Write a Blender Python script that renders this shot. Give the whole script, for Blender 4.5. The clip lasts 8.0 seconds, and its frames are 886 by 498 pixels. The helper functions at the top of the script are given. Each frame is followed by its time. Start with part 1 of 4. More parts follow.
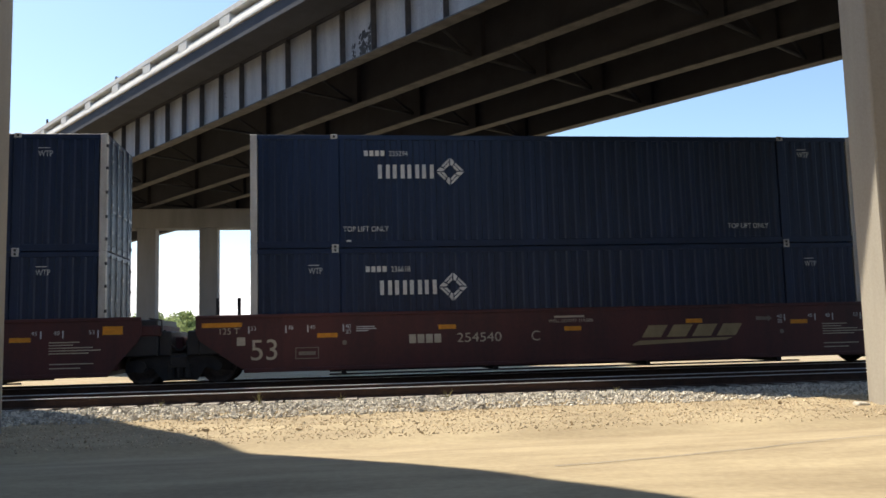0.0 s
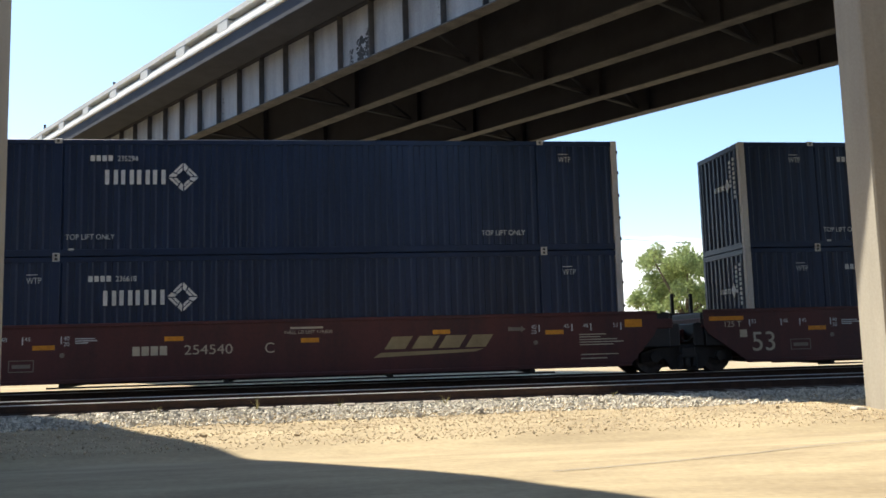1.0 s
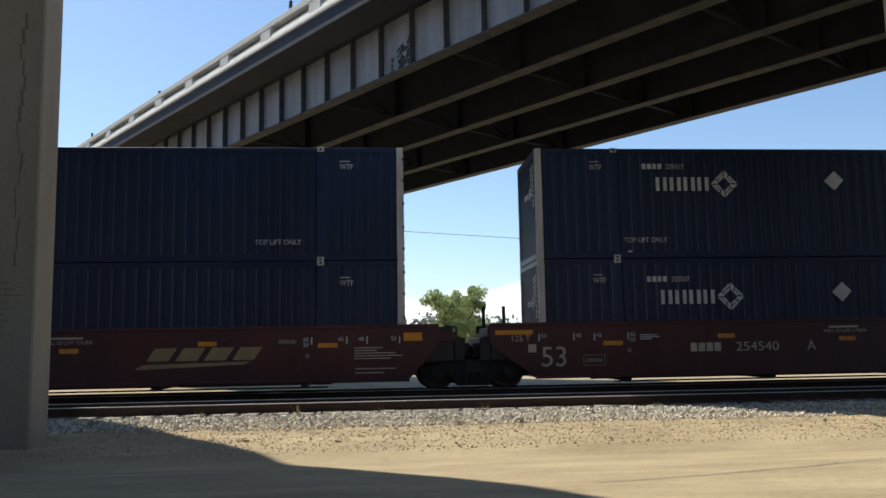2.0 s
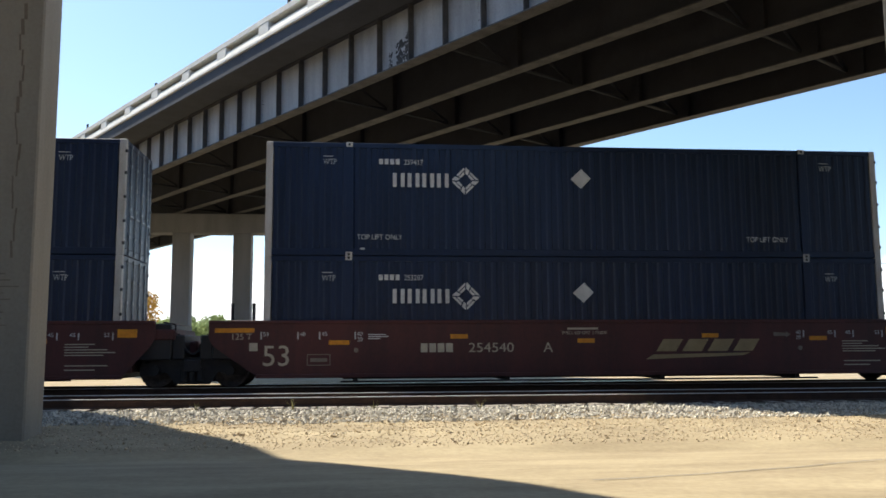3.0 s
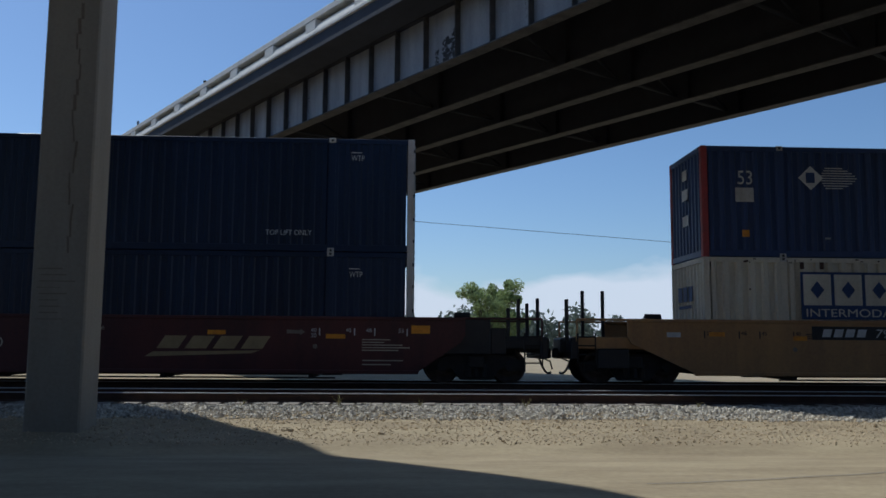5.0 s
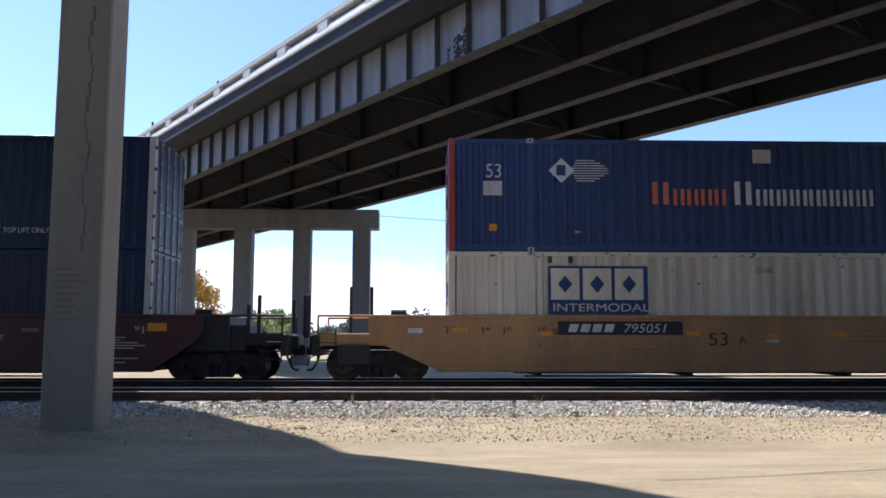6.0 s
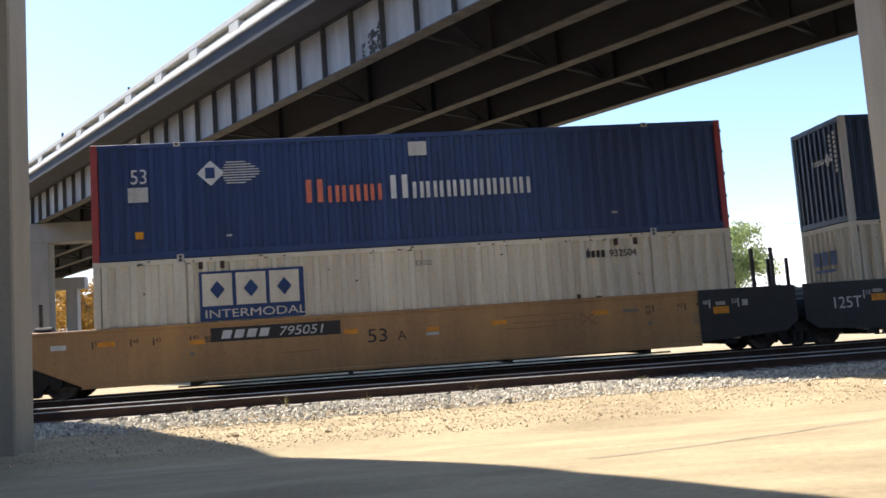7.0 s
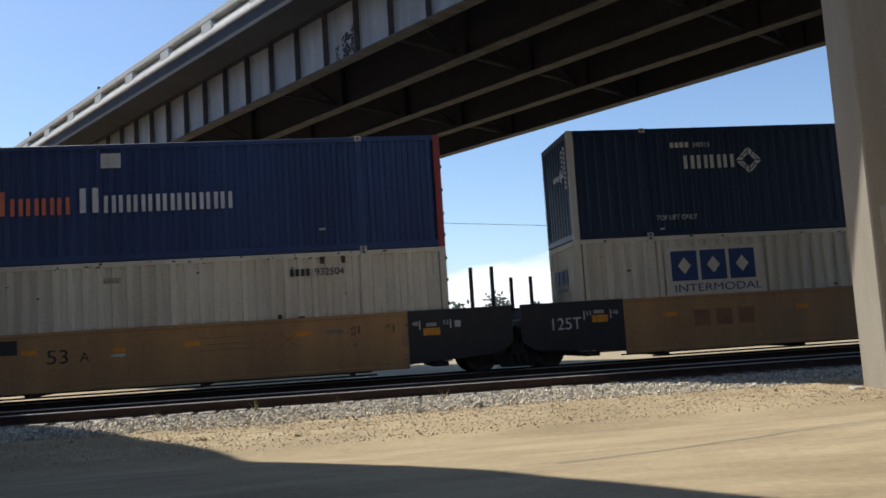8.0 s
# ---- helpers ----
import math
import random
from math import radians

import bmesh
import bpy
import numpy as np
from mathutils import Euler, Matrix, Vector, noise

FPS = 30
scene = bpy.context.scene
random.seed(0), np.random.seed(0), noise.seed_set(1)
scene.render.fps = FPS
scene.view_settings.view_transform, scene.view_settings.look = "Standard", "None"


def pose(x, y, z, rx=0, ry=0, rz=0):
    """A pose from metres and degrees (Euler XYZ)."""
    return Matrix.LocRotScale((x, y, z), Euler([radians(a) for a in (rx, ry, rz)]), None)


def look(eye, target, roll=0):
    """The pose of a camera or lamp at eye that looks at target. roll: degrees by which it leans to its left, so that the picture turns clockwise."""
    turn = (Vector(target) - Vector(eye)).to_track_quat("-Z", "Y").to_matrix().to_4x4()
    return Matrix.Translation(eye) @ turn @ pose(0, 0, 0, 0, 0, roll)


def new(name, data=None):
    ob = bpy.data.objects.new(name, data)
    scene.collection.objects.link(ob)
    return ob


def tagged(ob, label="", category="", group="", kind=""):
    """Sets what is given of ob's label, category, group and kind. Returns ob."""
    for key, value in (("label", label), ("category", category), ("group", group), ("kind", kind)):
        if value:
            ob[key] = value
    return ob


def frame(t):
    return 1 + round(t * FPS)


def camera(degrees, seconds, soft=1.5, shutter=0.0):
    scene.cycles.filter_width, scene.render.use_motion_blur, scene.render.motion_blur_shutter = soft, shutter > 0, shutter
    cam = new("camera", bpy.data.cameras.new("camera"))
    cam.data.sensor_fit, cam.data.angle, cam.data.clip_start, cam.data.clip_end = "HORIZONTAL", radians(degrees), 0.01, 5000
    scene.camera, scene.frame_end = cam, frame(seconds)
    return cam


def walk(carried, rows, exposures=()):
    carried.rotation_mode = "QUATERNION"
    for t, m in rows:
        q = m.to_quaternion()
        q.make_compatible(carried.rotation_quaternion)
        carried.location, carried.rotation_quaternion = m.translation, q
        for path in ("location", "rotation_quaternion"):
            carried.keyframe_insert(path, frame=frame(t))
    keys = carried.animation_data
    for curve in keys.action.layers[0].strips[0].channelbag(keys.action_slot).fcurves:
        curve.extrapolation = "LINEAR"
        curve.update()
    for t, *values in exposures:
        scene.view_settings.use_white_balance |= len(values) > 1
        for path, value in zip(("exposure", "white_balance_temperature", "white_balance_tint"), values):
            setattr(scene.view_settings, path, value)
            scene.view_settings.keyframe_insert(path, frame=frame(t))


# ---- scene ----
cam = camera(55.0, 8.0, soft=1.6, shutter=0.08)
EYE = 1.18
TURNS = [
    (0.0, 0.073, -0.010, 1.161, 96.02, 1.48, -7.28), (0.5, 0.076, -0.023, 1.165, 96.06, 1.56, -7.58), (1.0, 0.068, -0.028, 1.167, 96.34, 1.56, -7.43),
    (1.5, 0.070, -0.016, 1.171, 96.75, 1.46, -6.10), (1.7, 0.060, -0.016, 1.172, 96.93, 1.47, -5.27), (2.8, -0.015, -0.015, 1.178, 96.59, 0.33, -4.89),
    (3.0, -0.023, -0.015, 1.178, 96.62, 0.30, -5.39), (3.5, -0.057, 0.017, 1.193, 96.56, -0.44, -9.76), (4.0, -0.059, 0.005, 1.176, 96.93, -0.91, -12.92),
    (4.5, -0.093, 0.001, 1.183, 96.36, 0.00, -9.99), (5.0, -0.112, 0.028, 1.205, 96.38, -0.41, -2.64), (5.2, -0.112, 0.028, 1.205, 96.43, -1.18, -0.55),
    (6.3, -0.030, 0.011, 1.195, 96.17, 1.12, -2.71), (6.5, -0.019, 0.011, 1.194, 96.17, 2.05, -3.79), (7.0, 0.021, 0.008, 1.187, 95.75, 3.86, -5.92),
    (7.5, 0.028, 0.016, 1.173, 95.63, 4.10, -7.22), (8.0, 0.030, 0.016, 1.183, 95.91, 3.58, -7.80),
]
PATH = [(t, pose(x, y, z, a, b, c)) for t, x, y, z, a, b, c in TURNS]
EXPOSURES = [
    (0.0, 0.6, 6320, 10), (1.0, 0.85, 6270, 8), (1.6, 0.1, 6120, 8), (3.0, 0.6, 6120, 8), (3.5, 0.85, 6170, 10), (4.0, 0.35, 6020, 6),
    (4.5, -0.3, 5820, 8), (5.0, -0.75, 5270, 8), (6.3, 0.8, 5520, 18), (7.0, 1.0, 6070, 12), (7.5, 0.5, 6020, 10), (8.0, 0.0, 5970, 10),
]
walk(cam, PATH, EXPOSURES)

# ---- light ----
SUN_ELEV, SUN_AZ = 52.0, 137.7   # azimuth counter-clockwise from +x
world = bpy.data.worlds.new("world")
scene.world = world
world.use_nodes = True
wn = world.node_tree
sky = wn.nodes.new("ShaderNodeTexSky")
sky.sky_type = "NISHITA"
sky.sun_disc = False
sky.sun_elevation = radians(SUN_ELEV)
sky.sun_rotation = radians(90 - SUN_AZ)
sky.air_density, sky.dust_density, sky.ozone_density = 1.0, 0.5, 2.0
wn.nodes["Background"].inputs[1].default_value = 0.14
# a low bank of white cloud along the horizon
wtc, wsep, wnoise = wn.nodes.new("ShaderNodeTexCoord"), wn.nodes.new("ShaderNodeSeparateXYZ"), wn.nodes.new("ShaderNodeTexNoise")
wmap, wadd, wrange, wmix = wn.nodes.new("ShaderNodeMapping"), wn.nodes.new("ShaderNodeMath"), wn.nodes.new("ShaderNodeMapRange"), wn.nodes.new("ShaderNodeMix")
wmap.inputs["Scale"].default_value = (2.5, 2.5, 6)
wnoise.inputs["Scale"].default_value, wnoise.inputs["Detail"].default_value = 1.6, 5
wadd.operation = "MULTIPLY_ADD"
wadd.inputs[1].default_value = -0.15
wrange.inputs["From Min"].default_value, wrange.inputs["From Max"].default_value = 0.0, 0.018
wrange.inputs["To Min"].default_value, wrange.inputs["To Max"].default_value = 0.92, 0.0
wmix.data_type = "RGBA"
wmix.inputs["B"].default_value = (8.4, 8.2, 8.0, 1)
wn.links.new(wtc.outputs["Generated"], wsep.inputs[0])
wn.links.new(wtc.outputs["Generated"], wmap.inputs["Vector"])
wn.links.new(wmap.outputs[0], wnoise.inputs["Vector"])
wn.links.new(wnoise.outputs[0], wadd.inputs[0])
wn.links.new(wsep.outputs["Z"], wadd.inputs[2])
wn.links.new(wadd.outputs[0], wrange.inputs["Value"])
wn.links.new(wrange.outputs[0], wmix.inputs["Factor"])
wn.links.new(sky.outputs[0], wmix.inputs["A"])
wn.links.new(wmix.outputs["Result"], wn.nodes["Background"].inputs[0])
sun = new("sun", bpy.data.lights.new("sun", "SUN"))
sun.data.energy, sun.data.angle, sun.data.color = 5.2, radians(0.53), (1.0, 0.91, 0.77)
sdir = Vector((math.cos(radians(SUN_AZ)) * math.cos(radians(SUN_ELEV)), math.sin(radians(SUN_AZ)) * math.cos(radians(SUN_ELEV)), math.sin(radians(SUN_ELEV))))
sun.matrix_basis = look(sdir * 50, (0, 0, 0))


# ---- materials ----
def material(name, base, other=None, rough=0.7, metal=0.0, scale=3.0, fine=40.0, bump=0.15, mix=0.5, streak=0.0, rand=0.0, spec=0.5, along=1.0, leafy=0.0):
    """Two-scale noise between two colours, with fine relief; streak stretches the stains downwards."""
    m = bpy.data.materials.new(name)
    m.use_nodes = True
    nt = m.node_tree
    N, K = nt.nodes, nt.links
    b = N["Principled BSDF"]
    b.inputs["Roughness"].default_value, b.inputs["Metallic"].default_value = rough, metal
    b.inputs["Specular IOR Level"].default_value = spec
    other = other or tuple(c * 0.7 for c in base)
    tc = N.new("ShaderNodeTexCoord")
    mp = N.new("ShaderNodeMapping")
    mp.inputs["Scale"].default_value = (1 / along, 1, 1 / (1 + streak * 6))
    K.new(tc.outputs["Object"], mp.inputs["Vector"])
    n1, n2 = N.new("ShaderNodeTexNoise"), N.new("ShaderNodeTexNoise")
    n1.inputs["Scale"].default_value, n1.inputs["Detail"].default_value, n1.inputs["Roughness"].default_value = scale, 6, 0.65
    n2.inputs["Scale"].default_value, n2.inputs["Detail"].default_value = fine, 4
    K.new(mp.outputs[0], n1.inputs["Vector"])
    K.new(tc.outputs["Object"], n2.inputs["Vector"])
    ad = N.new("ShaderNodeMath")
    ad.operation = "MULTIPLY_ADD"
    ad.inputs[1].default_value = 0.35
    K.new(n2.outputs[0], ad.inputs[0])
    K.new(n1.outputs[0], ad.inputs[2])
    ramp = N.new("ShaderNodeValToRGB")
    ramp.color_ramp.elements[0].position, ramp.color_ramp.elements[1].position = 0.66 - 0.3 * mix, 0.66 + 0.3 * mix
    ramp.color_ramp.elements[0].color, ramp.color_ramp.elements[1].color = (*other, 1), (*base, 1)
    K.new(ad.outputs[0], ramp.inputs[0])
    out = ramp.outputs[0]
    if rand:
        oi, hs, ma = N.new("ShaderNodeNewGeometry"), N.new("ShaderNodeHueSaturation"), N.new("ShaderNodeMath")
        ma.operation = "MULTIPLY_ADD"
        ma.inputs[1].default_value, ma.inputs[2].default_value = 2 * rand, 1 - rand
        K.new(oi.outputs["Random Per Island"], ma.inputs[0])
        K.new(ma.outputs[0], hs.inputs["Value"])
        K.new(out, hs.inputs["Color"])
        out = hs.outputs[0]
    K.new(out, b.inputs["Base Color"])
    if leafy:
        tl, mx = N.new("ShaderNodeBsdfTranslucent"), N.new("ShaderNodeMixShader")
        mx.inputs[0].default_value = leafy
        K.new(out, tl.inputs["Color"])
        K.new(b.outputs[0], mx.inputs[1])
        K.new(tl.outputs[0], mx.inputs[2])
        K.new(mx.outputs[0], N["Material Output"].inputs["Surface"])
    if bump:
        bp = N.new("ShaderNodeBump")
        bp.inputs["Strength"].default_value, bp.inputs["Distance"].default_value = bump, 0.02
        K.new(ad.outputs[0], bp.inputs["Height"])
        K.new(bp.outputs[0], b.inputs["Normal"])
    return m


NAVY = material("navy_paint", (0.014, 0.028, 0.068), (0.009, 0.018, 0.042), 0.4, 0, 0.8, 12, 0.04, streak=1, spec=0.4)
BLUE = material("blue_paint", (0.035, 0.062, 0.16), (0.025, 0.043, 0.11), 0.45, 0, 0.8, 12, 0.05, streak=1)
CREAM = material("cream_paint", (0.76, 0.69, 0.53), (0.54, 0.465, 0.345), 0.6, 0, 1.2, 14, 0.06, 0.7, streak=1)
WHITE = material("white_marking", (0.72, 0.71, 0.67), (0.5, 0.49, 0.46), 0.6, 0, 3, 30, 0, 0.7)
OFFWHITE = material("worn_white_paint", (0.62, 0.6, 0.55), (0.4, 0.36, 0.3), 0.6, 0, 2.5, 25, 0.05, 0.6, streak=0.6)
RED = material("red_paint", (0.4, 0.055, 0.05), (0.24, 0.05, 0.045), 0.55, 0, 2, 20, 0.05)
ORANGE = material("orange_marking", (0.75, 0.2, 0.1), (0.55, 0.14, 0.08), 0.6, 0, 3, 30, 0)
AMBER = material("amber_reflector", (0.8, 0.33, 0.02), (0.6, 0.22, 0.02), 0.35, 0, 8, 60, 0)
LOGOBLUE = material("blue_marking", (0.02, 0.05, 0.16), (0.015, 0.04, 0.11), 0.6, 0, 3, 30, 0)
DARKMARK = material("black_marking", (0.02, 0.019, 0.018), (0.035, 0.03, 0.026), 0.6, 0, 3, 30, 0)
MAROON = material("maroon_car_paint", (0.1, 0.026, 0.022), (0.058, 0.02, 0.018), 0.6, 0, 0.9, 14, 0.05, streak=1)
YELLOW = material("yellow_car_paint", (0.5, 0.275, 0.1), (0.3, 0.165, 0.075), 0.6, 0, 0.9, 14, 0.06, 0.7, streak=1)
BLACK = material("black_car_paint", (0.018, 0.018, 0.02), (0.03, 0.027, 0.025), 0.55, 0, 2, 25, 0.08)
IRON = material("grimy_iron", (0.035, 0.03, 0.027), (0.018, 0.016, 0.015), 0.75, 0.2, 5, 40, 0.2)
WHEELSTEEL = material("wheel_steel", (0.12, 0.10, 0.09), (0.05, 0.042, 0.038), 0.5, 0.7, 6, 40, 0.1)
RAILSTEEL = material("rusty_rail", (0.09, 0.05, 0.035), (0.05, 0.03, 0.022), 0.8, 0.2, 4, 50, 0.2)
# Near-white, barely metallic base paints the sun glint onto the polished rail heads.
RAILTOP = material("polished_rail_glint", (0.9, 0.88, 0.85), (0.78, 0.75, 0.72), 0.3, 0.2, 6, 60, 0.02)
TIMBER = material("weathered_tie_timber", (0.36, 0.31, 0.25), (0.1, 0.08, 0.065), 0.9, 0, 3, 30, 0.4)
CONCRETE = material("aged_concrete", (0.41, 0.37, 0.30), (0.28, 0.25, 0.2), 0.9, 0, 1.1, 22, 0.18, 0.8, streak=0.7)
# Darker copy of the aged concrete: under-bridge shade put into the far piers' colour.
PIERCON = material("shade_darkened_pier_concrete", (0.29, 0.28, 0.27), (0.19, 0.185, 0.18), 0.9, 0, 1.1, 22, 0.18, 0.8, streak=0.7)
GALV = material("galvanised_rod", (0.34, 0.36, 0.37), (0.2, 0.21, 0.22), 0.5, 0.5, 4, 40, 0.05)
PARAPET = material("pale_parapet_concrete", (0.72, 0.68, 0.6), (0.52, 0.49, 0.43), 0.9, 0, 1.4, 24, 0.15, 0.8, streak=0.5)
# Stained concrete whose blue-dark base carries the shade under the overhang.
DECKCON = material("shade_darkened_stained_concrete", (0.06, 0.064, 0.076), (0.034, 0.036, 0.044), 0.9, 0, 0.9, 20, 0.2, 0.8)
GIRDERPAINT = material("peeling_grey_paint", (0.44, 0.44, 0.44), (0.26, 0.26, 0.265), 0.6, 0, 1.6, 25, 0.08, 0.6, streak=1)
# Weathered steel, its colour darkened further to imitate the gloom under the deck.
GIRDERDARK = material("weathered_steel_shade_dark", (0.04, 0.04, 0.048), (0.024, 0.024, 0.03), 0.75, 0.1, 1.4, 22, 0.15, 0.7)
FLANGE = material("dusty_rust_flange", (0.115, 0.108, 0.104), (0.05, 0.048, 0.048), 0.8, 0, 2, 25, 0.15)
BARE = material("bare_dark_steel", (0.03, 0.032, 0.036), (0.05, 0.045, 0.042), 0.7, 0.2, 6, 40, 0.1)
DIRT = material("dry_dirt", (0.46, 0.365, 0.215), (0.29, 0.22, 0.125), 0.95, 0, 1.3, 14, 0.7, 0.6, along=3.0)
BALLASTBED = material("ballast_bed", (0.3, 0.275, 0.23), (0.16, 0.145, 0.125), 0.95, 0, 2, 26, 0.9)
STONE = material("ballast_stone", (0.62, 0.56, 0.44), (0.4, 0.36, 0.29), 0.9, 0, 6, 50, 0.3, rand=0.45)
PEBBLE = material("dirt_pebble", (0.62, 0.49, 0.31), (0.44, 0.34, 0.21), 0.95, 0, 8, 50, 0.3, rand=0.3)
BARK = material("bark", (0.16, 0.13, 0.10), (0.08, 0.065, 0.05), 0.95, 0, 4, 30, 0.5, streak=1)
LEAF = material("green_leaf", (0.34, 0.4, 0.17), (0.25, 0.31, 0.12), 0.7, 0, 0.5, 8, 0, 0.7, rand=0.35, leafy=0.5)
GOLDLEAF = material("golden_leaf", (0.48, 0.29, 0.06), (0.34, 0.19, 0.04), 0.7, 0, 0.5, 8, 0, 0.7, rand=0.3, leafy=0.5)
# Greyed green: distance haze is put into the leaf colour.
FARLEAF = material("hazy_far_leaf", (0.17, 0.20, 0.15), (0.11, 0.13, 0.10), 0.8, 0, 0.1, 2, 0, 0.7, rand=0.3, leafy=0.4)
DRYGRASS = material("dry_grass", (0.36, 0.29, 0.13), (0.2, 0.2, 0.08), 0.95, 0, 0.3, 6, 0.3, 0.8, rand=0.3)
GOLDMARK = material("faded_gold_marking", (0.42, 0.31, 0.15), (0.28, 0.2, 0.1), 0.6, 0, 3, 30, 0, 0.8)
CREAMMARK = material("cream_stencil", (0.62, 0.53, 0.38), (0.42, 0.35, 0.25), 0.6, 0, 3, 30, 0, 0.8)
STAIN = material("brown_concrete_stain", (0.26, 0.22, 0.17), (0.2, 0.165, 0.125), 0.9, 0, 3, 30, 0.1)
STAINRED = material("faded_red_brown_marking", (0.24, 0.1, 0.05), (0.34, 0.17, 0.07), 0.7, 0, 3, 30, 0, 0.8)
PATCHPAINT = material("cover_up_paint", (0.47, 0.43, 0.37), (0.36, 0.33, 0.28), 0.85, 0, 3, 30, 0.05)


# ---- mesh helpers ----
def link(name, me, mat, parent=None, label=""):
    ob = new(name, me)
    if mat and not me.materials:
        me.materials.append(mat)
    if parent:
        ob.parent = parent
    return tagged(ob, label)


def part(name, bm, mat, parent=None, label=""):
    """One mesh object of a bmesh, under a thing or under a part."""
    me = bpy.data.meshes.new(name)
    bmesh.ops.recalc_face_normals(bm, faces=bm.faces)
    bm.to_mesh(me)
    bm.free()
    return link(name, me, mat, parent, label)


def thing(name, label, category, m=None, group="", kind=""):
    ob = new(name)
    ob.empty_display_size = 0.3
    ob.matrix_basis = m or Matrix()
    return tagged(ob, label, category, group, kind)


def box(bm, x0, x1, y0, y1, z0, z1, bevel=0.0):
    r = bmesh.ops.create_cube(bm, size=1)
    bmesh.ops.transform(bm, verts=r["verts"], matrix=Matrix.Translation(((x0 + x1) / 2, (y0 + y1) / 2, (z0 + z1) / 2)) @ Matrix.Diagonal((x1 - x0, y1 - y0, z1 - z0, 1)))
    if bevel:
        bmesh.ops.bevel(bm, geom=list({e for v in r["verts"] for e in v.link_edges}), offset=bevel, segments=1, affect="EDGES")
    return bm


def boxes(*rows, bevel=0.0):
    bm = bmesh.new()
    for r in rows:
        box(bm, *r, bevel=bevel)
    return bm


def prism(pts, y0, y1, bm=None):
    """An outline in x and z, extruded along y."""
    bm = bm or bmesh.new()
    a = [bm.verts.new((x, y0, z)) for x, z in pts]
    b = [bm.verts.new((x, y1, z)) for x, z in pts]
    bm.faces.new(a)
    bm.faces.new(b[::-1])
    for i in range(len(pts)):
        j = (i + 1) % len(pts)
        bm.faces.new((a[i], b[i], b[j], a[j]))
    return bm


def rod(bm, p, q, r, n=8, r2=None):
    p, q = Vector(p), Vector(q)
    m = Matrix.Translation((p + q) / 2) @ (q - p).to_track_quat("Z", "Y").to_matrix().to_4x4()
    bmesh.ops.create_cone(bm, cap_ends=True, segments=n, radius1=r, radius2=r if r2 is None else r2, depth=(q - p).length, matrix=m)
    return bm


TEXTS = {}


def text(body, size, x, z, mat, parent, y=-0.012, wide=1.0, shear=0.0, label="", turn=0):
    """Painted lettering that faces -y (or -x with turn=-90), its lower left corner at x, z."""
    key = (body, size, wide, shear, mat.name)
    if key not in TEXTS:
        cu = bpy.data.curves.new("lettering", "FONT")
        cu.body, cu.size, cu.shear, cu.extrude = body, size / 0.7, shear, 0.002
        tmp = bpy.data.objects.new("lettering", cu)
        scene.collection.objects.link(tmp)
        bpy.context.view_layer.update()
        me = bpy.data.meshes.new_from_object(tmp.evaluated_get(bpy.context.evaluated_depsgraph_get()))
        bpy.data.objects.remove(tmp)
        me.transform(Matrix.Diagonal((wide, 1, 1, 1)))
        me.materials.clear()
        me.materials.append(mat)
        TEXTS[key] = me
    ob = link("lettering", TEXTS[key], mat, parent, label)
    ob.matrix_basis = pose(x, y, z, 90, 0, turn) if turn else pose(x, y, z, 90, 0, 0)
    return ob


SINGLE = ("wordmark", "wordmark_core", "placard", "rust_patch", "owner_mark", "reporting_mark", "company_mark")


def plates(name, rows, mat, parent, y=-0.012, label="", t=0.004):
    """Thin painted shapes on a face towards -y: each row an outline in x and z."""
    if name in SINGLE and len(rows) > 1:
        for pts in rows:
            ob = part(name, prism(pts, y - t, y), mat, parent)
        return ob
    bm = bmesh.new()
    for pts in rows:
        prism(pts, y - t, y, bm)
    return part(name, bm, mat, parent, label)


def rect(x0, z0, x1, z1, s=0.0):
    return [(x0, z0), (x1, z0), (x1 + s, z1), (x0 + s, z1)]


def ring(x0, z0, x1, z1, w, s=0.0):
    k = s / (z1 - z0)
    return [rect(x0, z0, x0 + w, z1, s), rect(x1 - w, z0, x1, z1, s), rect(x0 + w, z0, x1 - w, z0 + w, k * w), rect(x0 + w + s - k * w, z1 - w, x1 - w + s - k * w, z1, k * w)]


# ---- ground ----
GROUND_Y = (3, 5.5, 7, 7.6, 8.2, 8.95, 9.45, 9.9, 10.4, 10.65, 10.95, 11.7, 12.3, 13.2, 14.5, 16, 18)
GROUND_Z = (0.06, 0.065, 0.07, 0.05, 0.03, -0.02, -0.06, -0.095, -0.12, -0.085, -0.025, 0.0, 0.015, 0.025, 0.03, -0.01, -0.06)
BED_Y, BED_Z = (14.2, 14.9, 15.6, 16.6, 25.6, 27.2), (-0.04, 0.045, 0.04, 0.01, 0.0, -0.08)


def bank(x, y):
    """Lumps of the loose dirt bank between the road and the ballast."""
    w = max(0.0, min(1.0, (y - 11.2) / 0.6)) * max(0.0, min(1.0, (15.0 - y) / 1.0))
    return w * (0.03 * noise.noise(Vector((x * 1.7, y * 2.2, 9))) + 0.012 * noise.noise(Vector((x * 4.5, y * 5.0, 2))))


def surface(x, y):
    """Height of the ground or the ballast bed, whichever is higher."""
    g = float(np.interp(y, GROUND_Y, GROUND_Z)) + noise.noise(Vector((x * 0.25, y * 0.25, 0))) * 0.03 + noise.noise(Vector((x * 1.1, y * 1.3, 5))) * 0.012 + bank(x, y)
    return max(g, float(np.interp(y, BED_Y, BED_Z))) if y > 14.2 else g


